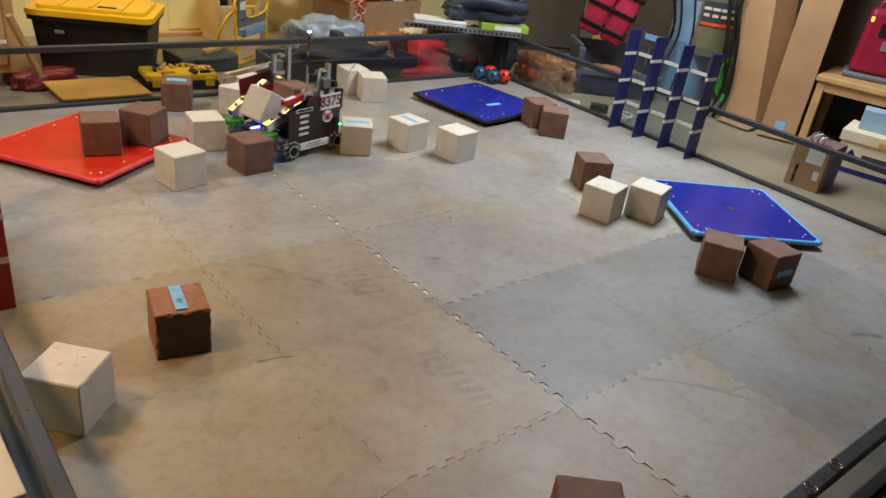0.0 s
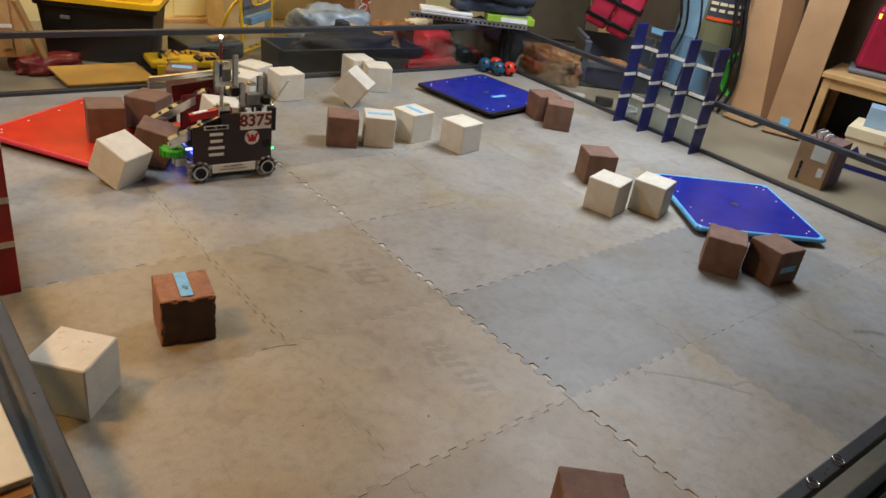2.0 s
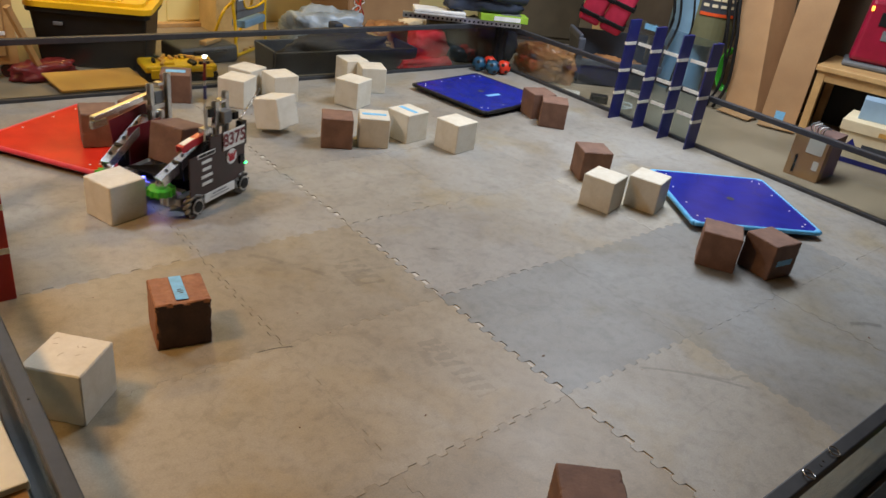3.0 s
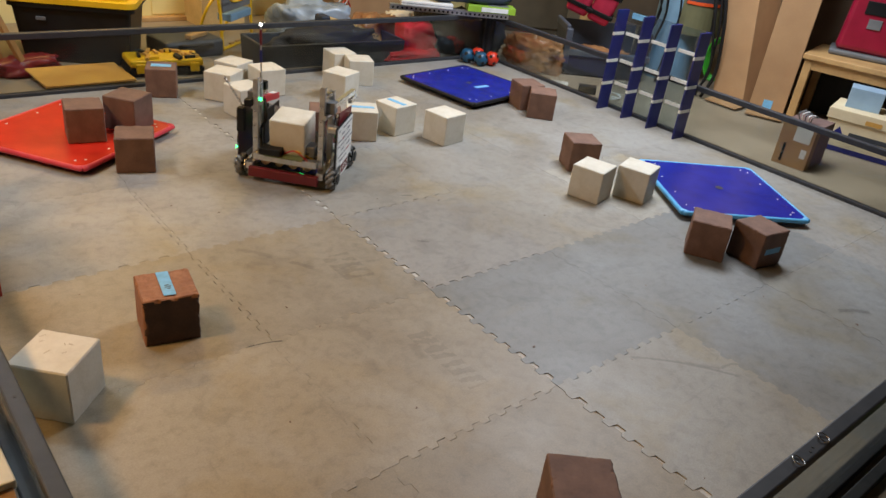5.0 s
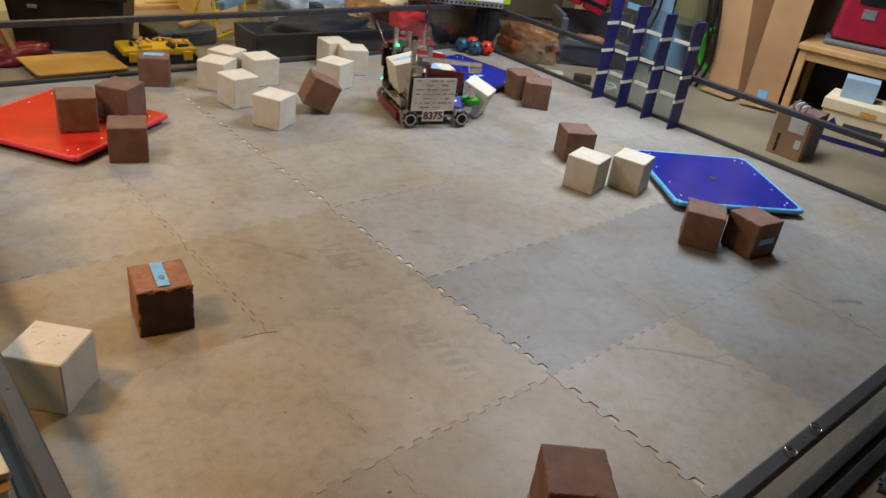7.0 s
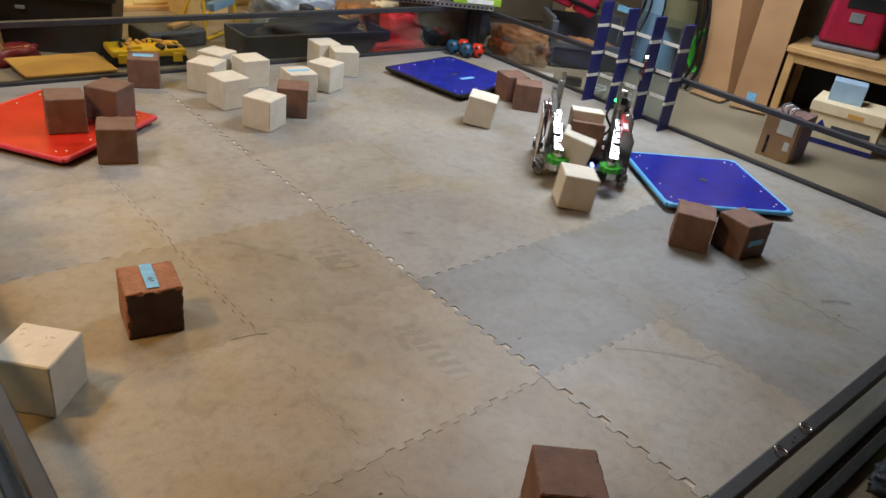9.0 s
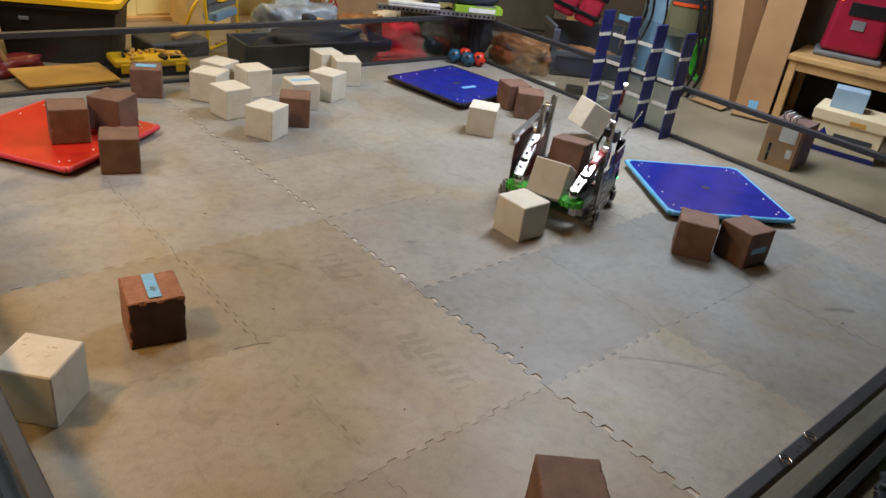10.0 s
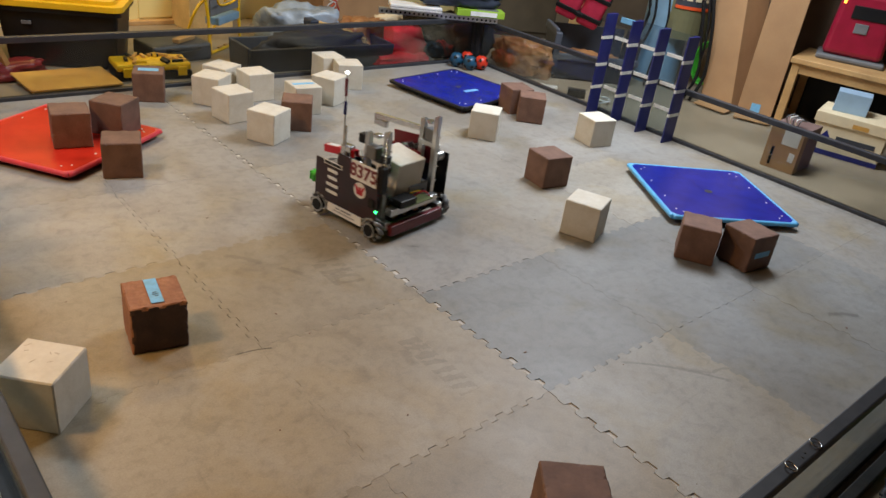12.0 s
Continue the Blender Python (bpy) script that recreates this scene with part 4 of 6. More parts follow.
def slatted_cabinet():
    ob = thing("rolling_crate", pose(-0.86, 3.62, FLOOR, 0, 0, -6), "tan plywood crate with slats on black casters", "crate")
    part("body", boxes(((0.42, 0.34, 0.46), (0, 0, 0.31)), bevel=0.006), M["wood"], ob)
    for x in (-0.14, -0.05, 0.04, 0.13):
        part("slat", boxes(((0.05, 0.018, 0.40), (x, -0.178, 0.33)), bevel=0.003), M["wood"], ob)
    part("top_board", boxes(((0.46, 0.38, 0.03), (0, 0, 0.555)), bevel=0.006), M["wood"], ob)
    part("tag", boxes(((0.06, 0.003, 0.02), (0.13, -0.189, 0.25))), M["white"], ob)
    for x in (-0.16, 0.16):
        for y in (-0.12, 0.12):
            part("caster", rods(((x, y - 0.015, 0.04), (x, y + 0.015, 0.04), 0.04), segs=16), M["black"], ob)


def plank(name, size, m, material, label):
    solid(name, boxes((size, (0, 0, 0)), bevel=0.003), M[material], m, label, "board")


def tool_case():
    ob = thing("tool_case", pose(0.13, 3.29, FLOOR, 0, 0, -6), "yellow and black tool case with cluttered tray", "case")
    part("base", boxes(((0.42, 0.22, 0.05), (0, 0, 0.025)), bevel=0.012), M["black"], ob)
    part("lid", boxes(((0.41, 0.21, 0.04), (0, 0, 0.072)), bevel=0.012), M["yellow"], ob)
    for x in (-0.15, 0.0, 0.15):
        part("latch", boxes(((0.05, 0.02, 0.05), (x, -0.112, 0.05)), bevel=0.004), M["yellow"], ob)
    rng = random.Random(3)
    for i in range(22):
        x, y = rng.uniform(-0.18, 0.18), rng.uniform(-0.08, 0.08)
        part("tool", boxes(((rng.uniform(0.02, 0.09), 0.018, 0.016), (x, y, 0.0995), Matrix.Rotation(rng.uniform(0, 3), 4, "Z")), bevel=0.003),
             M[rng.choice(("ply", "yellow", "black", "ply"))], ob)


def dark_tool():
    ob = thing("power_tool_case", pose(0.40, 3.62, FLOOR, 0, 0, 6), "low black power tool case lying on the floor", "case")
    part("body", boxes(((0.40, 0.26, 0.11), (0, 0, 0.055)), bevel=0.02), M["greyblue"], ob)
    part("handle", tube(bmesh.new(), [(-0.1, -0.13, 0.08), (-0.08, -0.17, 0.09), (0.08, -0.17, 0.09), (0.1, -0.13, 0.08)], 0.012), M["black"], ob)
    part("grip", boxes(((0.18, 0.05, 0.03), (0.05, -0.05, 0.125), Matrix.Rotation(0.5, 4, "Z")), bevel=0.008), M["wood"], ob)


def door_wall():
    ob = thing("door_1", pose(0.45, 4.543, FLOOR), "cream panelled garage side door", "door", kind="structure")
    part("leaf", boxes(((1.3, 0.04, 2.05), (0, -0.022, 1.03)), bevel=0.004), M["door"], ob)
    for z in (0.25, 0.8, 1.4):
        for x in (-0.32, 0.32):
            part("panel", boxes(((0.5, 0.012, 0.42), (x, -0.046, z)), bevel=0.005), M["door"], ob)
    part("jamb", boxes(((0.09, 0.08, 2.1), (0.70, -0.042, 1.06)), bevel=0.004), M["grey"], ob)
    part("threshold", boxes(((1.4, 0.06, 0.03), (0, -0.07, 0.015)), bevel=0.004), M["wood"], ob)


def wooden_frame_box():
    ob = thing("wooden_crate", pose(0.93, 4.35, FLOOR, 0, 0, 4), "pale wooden crate with bottles standing in it", "crate")
    for x in (-0.16, 0.16):
        part("side", boxes(((0.02, 0.26, 0.30), (x, 0, 0.15)), bevel=0.002), M["pale_wood"], ob)
    for y in (-0.12, 0.12):
        part("panel", boxes(((0.30, 0.02, 0.26), (0, y, 0.13)), bevel=0.002), M["pale_wood"], ob)
    part("bottom", boxes(((0.30, 0.22, 0.02), (0, 0, 0.01))), M["pale_wood"], ob)
    for x in (-0.06, 0.05):
        part("bottle", rods(((x, 0, 0.02), (x, 0, 0.32), 0.035), ((x, 0, 0.32), (x, 0, 0.38), 0.012), segs=14), M["black"], ob)


def yellow_stool():
    ob = thing("step_stool", pose(0.81, 3.75, FLOOR, 0, 0, 38), "folding step stool with yellow tube frame and blue step", "stool")
    w = 0.215
    part("frame", tube(bmesh.new(), [(-w, -0.01, 0.012), (-w, 0.0, 0.20), (-w, 0.0, 0.44), (w, 0.0, 0.46), (w, 0.0, 0.24), (w, -0.01, 0.012)], 0.011), M["yellow"], ob, smooth=True)
    part("foot_bar", rods(((-w, -0.01, 0.012), (w, -0.01, 0.012), 0.011)), M["yellow"], ob)
    part("rear_frame", tube(bmesh.new(), [(-w + 0.03, 0.20, 0.012), (-w + 0.03, 0.08, 0.30), (w - 0.03, 0.08, 0.30), (w - 0.03, 0.20, 0.012)], 0.01), M["yellow"], ob, smooth=True)
    part("upper_panel", boxes(((0.40, 0.012, 0.06), (0, 0.0, 0.27)), ((0.10, 0.012, 0.16), (-0.15, 0.0, 0.36)), bevel=0.003), M["grey"], ob, "grey plastic panel")
    part("rim", tube(bmesh.new(), [(-0.08, -0.008, 0.30), (-0.08, -0.008, 0.43), (0.19, -0.008, 0.44), (0.19, -0.008, 0.31)], 0.008, 6, True), M["yellow"], ob, smooth=True)
    part("step", boxes(((0.30, 0.10, 0.05), (0.02, 0.02, 0.20)), bevel=0.008), M["tank_blue"], ob)
    part("name_plate", boxes(((0.07, 0.004, 0.05), (-0.15, -0.009, 0.38))), M["white"], ob)
    for x in (-0.09, 0.0, 0.09):
        part("tread", boxes(((0.05, 0.02, 0.012), (x, -0.01, 0.03)), bevel=0.003), M["wood"], ob)


def soft_heap(name, size, at, rz, seed, material, label, category, rough=0.35, scale=3.0, z=FLOOR):
    solid(name, cloth(size, seed, rough, scale, 6), M[material], pose(at[0], at[1], z + size[2] * 0.42, 0, 0, rz), label, category, smooth=True)


def open_carton():
    ob = thing("cardboard_carton", pose(1.98, 4.12, FLOOR, 0, 0, 6), "open brown cardboard carton with tangled leads", "carton")
    w, d, h = 0.72, 0.46, 0.36
    for x in (-w / 2, w / 2):
        part("wall", boxes(((0.008, d, h), (x, 0, h / 2))), M["card"], ob)
    for y in (-d / 2, d / 2):
        part("wall", boxes(((w - 0.01, 0.008, h), (0, y, h / 2))), M["card"], ob)
    part("bottom", boxes(((w - 0.01, d - 0.01, 0.008), (0, 0, 0.004))), M["card"], ob)
    part("flap", boxes(((0.26, d, 0.006), (-w / 2 - 0.11, 0, h + 0.05), Matrix.Rotation(0.45, 4, "Y"))), M["card"], ob)
    part("flap", boxes(((w, 0.2, 0.006), (0, d / 2 + 0.08, h + 0.05), Matrix.Rotation(0.5, 4, "X"))), M["card"], ob)
    part("flap", boxes(((0.26, d, 0.006), (w / 2 + 0.11, 0, h + 0.05), Matrix.Rotation(-0.45, 4, "Y"))), M["card"], ob)
    for i, (c, r) in enumerate((("orange", 0.006), ("red", 0.005), ("white", 0.004), ("orange", 0.005), ("white", 0.004))):
        rng = random.Random(40 + i)
        pts = [(-0.30, -0.1, 0.30)] + [(-0.28 + rng.uniform(-0.05, 0.07), -d / 2 - 0.015 - 0.012 * rng.random(), h + 0.03 - 0.045 * k + rng.uniform(-0.02, 0.02)) for k in range(7)]
        part("lead", tube(bmesh.new(), pts, r), M[c], ob, smooth=True)
    part("orange_handle", boxes(((0.26, 0.05, 0.05), (-0.12, -0.05, h + 0.06), Matrix.Rotation(0.45, 4, "Y")), bevel=0.012), M["orange"], ob)
    for i in range(7):
        rng = random.Random(20 + i)
        part("scrap", boxes(((0.14, 0.05, 0.04), (rng.uniform(-0.25, 0.3), rng.uniform(-0.1, 0.15), h - 0.02 + rng.uniform(0, 0.05)), Matrix.Rotation(rng.uniform(0, 3), 4, "Z") @ Matrix.Rotation(0.4, 4, "Y")), bevel=0.006),
             M[rng.choice(("grey", "white", "wood", "black"))], ob)


def black_tray():
    ob = thing("long_tray", pose(1.22, 3.28, FLOOR, 0, 0, -3), "long low black plastic tray against the field wall", "tray")
    part("front", boxes(((1.05, 0.02, 0.15), (0, -0.15, 0.075), Matrix.Rotation(0.15, 4, "X")), bevel=0.004), M["greyblue"], ob)
    part("back", boxes(((1.05, 0.02, 0.15), (0, 0.15, 0.075), Matrix.Rotation(-0.15, 4, "X")), bevel=0.004), M["greyblue"], ob)
    part("end", boxes(((0.02, 0.27, 0.15), (-0.52, 0, 0.075)), bevel=0.004), M["greyblue"], ob)
    part("end", boxes(((0.02, 0.27, 0.15), (0.52, 0, 0.075)), bevel=0.004), M["greyblue"], ob)
    part("bottom", boxes(((1.0, 0.27, 0.01), (0, 0, 0.006))), M["black"], ob)


def broom():
    ob = thing("straw_broom", pose(1.38, 3.46, FLOOR + 0.11, 0, 0, 0), "straw broom head lying across the tray", "broom")
    rng = random.Random(8)
    bm = bmesh.new()
    for i in range(260):
        a = rng.uniform(-0.5, 0.5)
        x0 = -0.06 + 0.05 * rng.random()
        L = rng.uniform(0.24, 0.34)
        p = Vector((x0, rng.uniform(-0.03, 0.03), 0.10 + rng.uniform(0, 0.02)))
        q = p + Vector((L * math.cos(a), -0.10 + L * 0.2 * math.sin(a * 3), -L * 0.32 + rng.uniform(-0.03, 0.03)))
        rod(bm, p, q, 0.0024, 4)
    tagged(part("bristles", bm, M["straw"], ob), kind="stuff")
    part("collar", boxes(((0.07, 0.10, 0.05), (-0.08, 0, 0.115)), bevel=0.012), M["navy_cloth"], ob)


def build_strip():
    """A perforated strip and flat boxes resting on the corner of the field wall, with a jacket over them."""
    ob = thing("perforated_channel", pose(2.06, 3.03, TOP + 0.001, 0, 0, -31), "long perforated aluminium channel laid on the wall corner", "channel")
    bm, base, L = channel((-0.42, 0, 0.02), (0.42, 0, 0.02), 0.036)
    part("channel_body", bm, M["aluminium"], ob)
    for i in range(26):
        bm = bmesh.new()
        x = -0.40 + i * 0.032
        rod(bm, (x, -0.0198, 0.018), (x, -0.0205, 0.018), 0.008, 10)
        part("hole", bm, M["black"], ob)
    b = thing("white_board", pose(1.93, 3.14, TOP + 0.0405, 0, 0, -31), "white flat electronics box on the channel", "box")
    part("case", boxes(((0.36, 0.16, 0.035), (0, 0, 0.0175)), bevel=0.005), M["white"], b)
    part("edge_seam", boxes(((0.362, 0.162, 0.003), (0, 0, 0.018))), M["grey"], b)
    g = thing("green_box", pose(2.32, 2.90, TOP + 0.0405, 0, 0, -31), "lime green and white carton on the channel", "box")
    part("carton", boxes(((0.34, 0.13, 0.045), (0, 0, 0.0225)), bevel=0.002), M["lime"], g)
    part("label_panel", boxes(((0.19, 0.003, 0.03), (0.02, -0.067, 0.022))), M["white"], g, "white printed label panel")
    part("dark_panel", boxes(((0.15, 0.10, 0.003), (0.05, 0, 0.0466))), M["grey"], g)
    bm = cloth((0.52, 0.26, 0.20), 5.0, 0.28, 2.4, 8)
    j = solid("puffer_jacket", bm, M["navy_cloth"], pose(2.26, 3.05, TOP + 0.17, 0, 0, -24), "dark navy quilted puffer jacket heaped on cartons", "jacket", smooth=True)
    part("sleeve", tube(bmesh.new(), [(-0.26, -0.04, 0.0), (-0.1, -0.13, 0.06), (0.1, -0.14, 0.04), (0.27, -0.08, 0.02)], 0.045, 12), M["navy_cloth"], j, smooth=True)
    for i in range(6):
        part("quilt_roll", tube(bmesh.new(), [(-0.2 + 0.02 * i, -0.10 + 0.035 * i, 0.085), (0.0, -0.11 + 0.035 * i, 0.115), (0.2, -0.09 + 0.035 * i, 0.085)], 0.02, 10), M["navy_cloth"], j, smooth=True)


def side_column():
    ob = thing("grey_cabinet", pose(3.62, 3.75, FLOOR, 0, 0, -30), "tall dark grey metal cabinet with a wall switch", "cabinet")
    part("body", boxes(((0.6, 0.4, 1.6), (0, 0, 0.8)), bevel=0.006), M["dark_metal"], ob)
    part("door", boxes(((0.54, 0.02, 1.5), (0, -0.212, 0.8)), bevel=0.004), M["dark_metal"], ob)
    part("handle", boxes(((0.02, 0.03, 0.12), (0.2, -0.23, 0.9)), bevel=0.004), M["black"], ob)


def life_vest():
    ob = thing("life_vest", pose(3.00, 2.52, 0.56, 18, 16, -52), "crimson life vest with black straps hanging by the wall", "vest")
    for x in (-0.084, 0.084):
        bm = bmesh.new()
        box(bm, (0.166, 0.06, 0.44), (x, 0, 0), 0.028, segs=3)
        part("front_panel", bm, M["pink_cloth"], ob, smooth=True)
    for z in (-0.14, 0.02, 0.17):
        part("strap", boxes(((0.36, 0.075, 0.035), (0, 0, z)), bevel=0.006), M["black"], ob, "black webbing strap")
        part("buckle", boxes(((0.05, 0.02, 0.03), (0, -0.041, z)), bevel=0.004), M["black"], ob)
    st = thing("wooden_post", pose(3.26, 2.80, FLOOR, 0, 0, -50), "dark wooden post with a hook behind the vest", "post")
    part("upright", boxes(((0.09, 0.05, 1.4), (0, 0.06, 0.7)), bevel=0.004), M["wood"], st)
    part("hook", rods(((0, 0.03, 0.62), (-0.05, -0.30, 0.66), 0.008)), M["steel"], st)


def open_bin():
    ob = thing("open_black_bin", pose(3.09, 2.46, FLOOR, 0, 0, -35), "open black plastic bin holding brown paper", "bin")
    w, d, h = 0.60, 0.34, 0.33
    for x, a in ((-w / 2, -0.1), (w / 2, 0.1)):
        part("side", boxes(((0.012, d, h), (x, 0, h / 2 + 0.005), Matrix.Rotation(a, 4, "Y")), bevel=0.002), M["greyblue"], ob)
    for y, a in ((-d / 2, 0.1), (d / 2, -0.1)):
        part("side", boxes(((w - 0.02, 0.012, h * (0.5 if y < 0 else 1)), (0, y, h * (0.25 if y < 0 else 0.5) + 0.005), Matrix.Rotation(a, 4, "X")), bevel=0.002), M["greyblue"], ob)
    part("bottom", boxes(((w, d, 0.012), (0, 0, 0.006))), M["black"], ob)
    part("rim", boxes(((w + 0.03, 0.03, 0.05), (0, -d / 2 - 0.01, h * 0.5)), ((0.03, d, 0.05), (-w / 2 - 0.016, 0, h)), ((0.05, 0.03, h * 0.9), (-w / 2 - 0.01, -d / 2 - 0.012, h * 0.56)), bevel=0.01), M["slate_rim"], ob, "rounded slate-grey rim")
    solid("crumpled_paper", cloth((0.46, 0.24, 0.16), 9.0, 0.32, 3.2, 9), M["kraft"], pose(3.07, 2.46, 0.075, 0, 0, -35), "crumpled brown packing paper in the bin", "paper", smooth=True)
    solid("paper_sack", cloth((0.44, 0.20, 0.25), 3.0, 0.30, 3.4, 10), M["kraft"], pose(2.61, 2.70, 0.085, 0, 0, -76), "crumpled shiny brown paper sack on the floor", "sack", smooth=True)
    for i, (x, y, s, c, n) in enumerate(((2.56, 2.10, 0.12, "black", "power_adapter"), (2.60, 1.92, 0.10, "grey", "cable_coil"), (2.52, 2.33, 0.14, "white", "paper_scrap"))):
        if n == "cable_coil":
            solid(n, tube(bmesh.new(), [(0.07 * math.cos(a), 0.05 * math.sin(a), 0.008 + 0.004 * a) for a in (0, 1.2, 2.5, 3.7, 5, 6.2, 7.4, 8.6)], 0.006), M["white"],
                  pose(x, y, FLOOR), "white cable coiled on the concrete", "cable")
        else:
            solid(n, boxes(((s, s * 0.6, 0.05 if c == "black" else 0.012), (0, 0, 0.025 if c == "black" else 0.006)), bevel=0.004), M[c], pose(x, y, FLOOR, 0, 0, -50), ("small black power adapter" if c == "black" else "crumpled white paper scrap") + " on the concrete", n.split("_")[1])


def tank():
    ob = thing("pressure_tank", pose(3.62, 2.12, FLOOR), "pale blue and olive shop tank with printed label", "tank")
    part("lower_body", rods(((0.0, 0.10, 0), (0.0, 0.10, 0.72), 0.17), segs=36), M["tank_blue"], ob, smooth=False)
    part("upper_body", rods(((0.06, 0.0, 0.36), (0.06, 0.0, 1.1), 0.20), segs=36), M["tank_olive"], ob)
    lb = bmesh.new()
    for i in range(9):
        a0, a1 = radians(185 + i * 10), radians(195 + i * 10)
        vs = [lb.verts.new((0.06 + 0.202 * math.cos(a), 0.202 * math.sin(a), z)) for a, z in ((a0, 0.57), (a1, 0.57), (a1, 0.74), (a0, 0.74))]
        lb.faces.new(vs)
    part("label_wrap", lb, M["greyblue"], ob, "dark printed label")
    for i in range(4):
        a = radians(196 + 17 * i)
        part("label_stripe", boxes(((0.062, 0.004, 0.022), (0.06 + 0.204 * math.cos(a), 0.204 * math.sin(a), 0.585), Matrix.Rotation(a + math.pi / 2, 4, "Z"))), M["orange"], ob)
        for z in (0.69, 0.645):
            part("text_bar", boxes(((0.052 if z > 0.65 else 0.040, 0.004, 0.020), (0.06 + 0.205 * math.cos(a), 0.205 * math.sin(a), z), Matrix.Rotation(a + math.pi / 2, 4, "Z"))), M["cream"], ob)
    for i, (y, r) in enumerate(((0.16, 0.011), (0.10, 0.009), (-0.02, 0.008), (-0.30, 0.010), (-0.36, 0.008), (-0.40, 0.012), (-0.33, 0.009))):
        hz = thing("black_hose", pose(3.36, 2.12, FLOOR), "black rubber hose hanging beside the tank", "hose", "hanging hoses")
        part("hose_run", tube(bmesh.new(), [(0.02 * i - 0.05, y + 0.1 * math.sin(i), 1.3), (0.0, y + 0.03, 0.85), (0.03 - 0.01 * i, y - 0.04, 0.5), (0.02, y - 0.02 * i + 0.05, 0.2), (-0.05 + 0.01 * i, y, 0.012)], r), M["black"], hz, smooth=True)
    g = thing("green_hose", pose(3.50, 1.76, 0.24, 0, 90, 14), "bright green coiled garden hose", "hose")
    for k in range(3):
        part("coil", tube(bmesh.new(), [((0.15 - 0.012 * k) * math.cos(a), (0.08 - 0.01 * k) * math.sin(a), 0.014 * k) for a in [i * math.tau / 8 for i in range(8)]], 0.009, 8, True), M["green"], g, smooth=True)


def tall_cartons():
    for x, y, rz, w, lean, h, aside in ((3.57, 1.545, -90, 0.235, 0, 1.7, -9), (3.60, 1.34, -66, 0.225, 1, 1.8, 0)):
        ob = thing("tall_carton", pose(x, y, FLOOR, 0, 0, rz), "tall brown cardboard carton leaning upright", "carton", "tall cartons")
        body = part("carton_body", boxes(((w, 0.30, h), (0, 0, h / 2 + 0.01)), bevel=0.003), M["card"], ob, m=pose(0, 0, 0.02 if aside else 0, -lean, aside))
        part("packing_tape", boxes(((0.06, 0.002, 0.10), (0.0, -0.1512, 0.06))), M["blue_tape" if aside == 0 else "card"], body)
        part("bottom_flap", boxes(((w + 0.01, 0.10, 0.006), (0, -0.19, 0.02), Matrix.Rotation(0.1, 4, "X"))), M["card"], ob)


# made-up cupboard shape, dark backing for the gaps behind the cartons
def dark_backing():
    ob = thing("dark_backing", pose(4.35, 1.0, FLOOR, 0, 0, -80), "tall dark brown backing added behind the cartons", "cupboard")
    part("body", boxes(((1.7, 0.4, 1.9), (0, 0, 0.95)), bevel=0.006), M["backing_brown"], ob)
    for x in (-0.42, 0.42):
        d = part("door", boxes(((0.8, 0.02, 1.8), (x, -0.212, 0.95)), bevel=0.004), M["backing_brown"], ob)
        part("knob", rods(((x * 0.15, -0.222, 0.95), (x * 0.15, -0.25, 0.95), 0.015)), M["black"], d)


def work_table():
    ob = thing("wooden_table", pose(3.86, 0.66, FLOOR, 0, 0, -76), "low pine work table with a lower shelf", "table")
    L, D, H_ = 1.15, 0.54, 0.45
    part("tabletop", boxes(((L, D, 0.035), (0, 0, H_)), bevel=0.005), M["wood"], ob)
    for x in (-L / 2 + 0.04, L / 2 - 0.04):
        for y in (-D / 2 + 0.04, D / 2 - 0.04):
            part("leg", boxes(((0.05, 0.05, H_ - 0.018), (x, y, (H_ - 0.018) / 2)), bevel=0.004), M["wood"], ob)
    part("apron", boxes(((L - 0.1, 0.02, 0.06), (0, -D / 2 + 0.03, H_ - 0.05)), bevel=0.002), M["wood"], ob)
    part("back_panel", boxes(((L - 0.1, 0.012, H_ - 0.06), (0, D / 2 - 0.03, H_ / 2 - 0.02))), M["black"], ob)


def charger():
    ob = thing("red_charger", pose(3.86, 0.955, FLOOR + 0.4685, 0, 0, -68), "red rounded battery charger case on a black base", "charger")
    part("base", boxes(((0.41, 0.28, 0.035), (0, 0, 0.018)), bevel=0.012), M["grey"], ob)
    bm = bmesh.new()
    box(bm, (0.36, 0.24, 0.40), (0, 0, 0.235), 0.035, segs=3)
    for v in bm.verts:
        if v.co.z > 0.2:
            v.co.x *= 0.9
    part("case", bm, M["crimson"], ob, smooth=False)
    part("display", boxes(((0.22, 0.008, 0.08), (0.03, -0.122, 0.315)), bevel=0.003), M["black"], ob)
    part("meter", boxes(((0.08, 0.01, 0.06), (0.0, -0.122, 0.22)), bevel=0.003), M["grey"], ob)
    part("pilot_lamp", boxes(((0.018, 0.012, 0.03), (-0.14, -0.123, 0.37)), bevel=0.003), M["led_amber"], ob, "lit amber pilot lamp")
    part("grip", tube(bmesh.new(), [(-0.12, 0, 0.42), (-0.09, 0, 0.48), (0.09, 0, 0.48), (0.12, 0, 0.42)], 0.016), M["crimson"], ob)


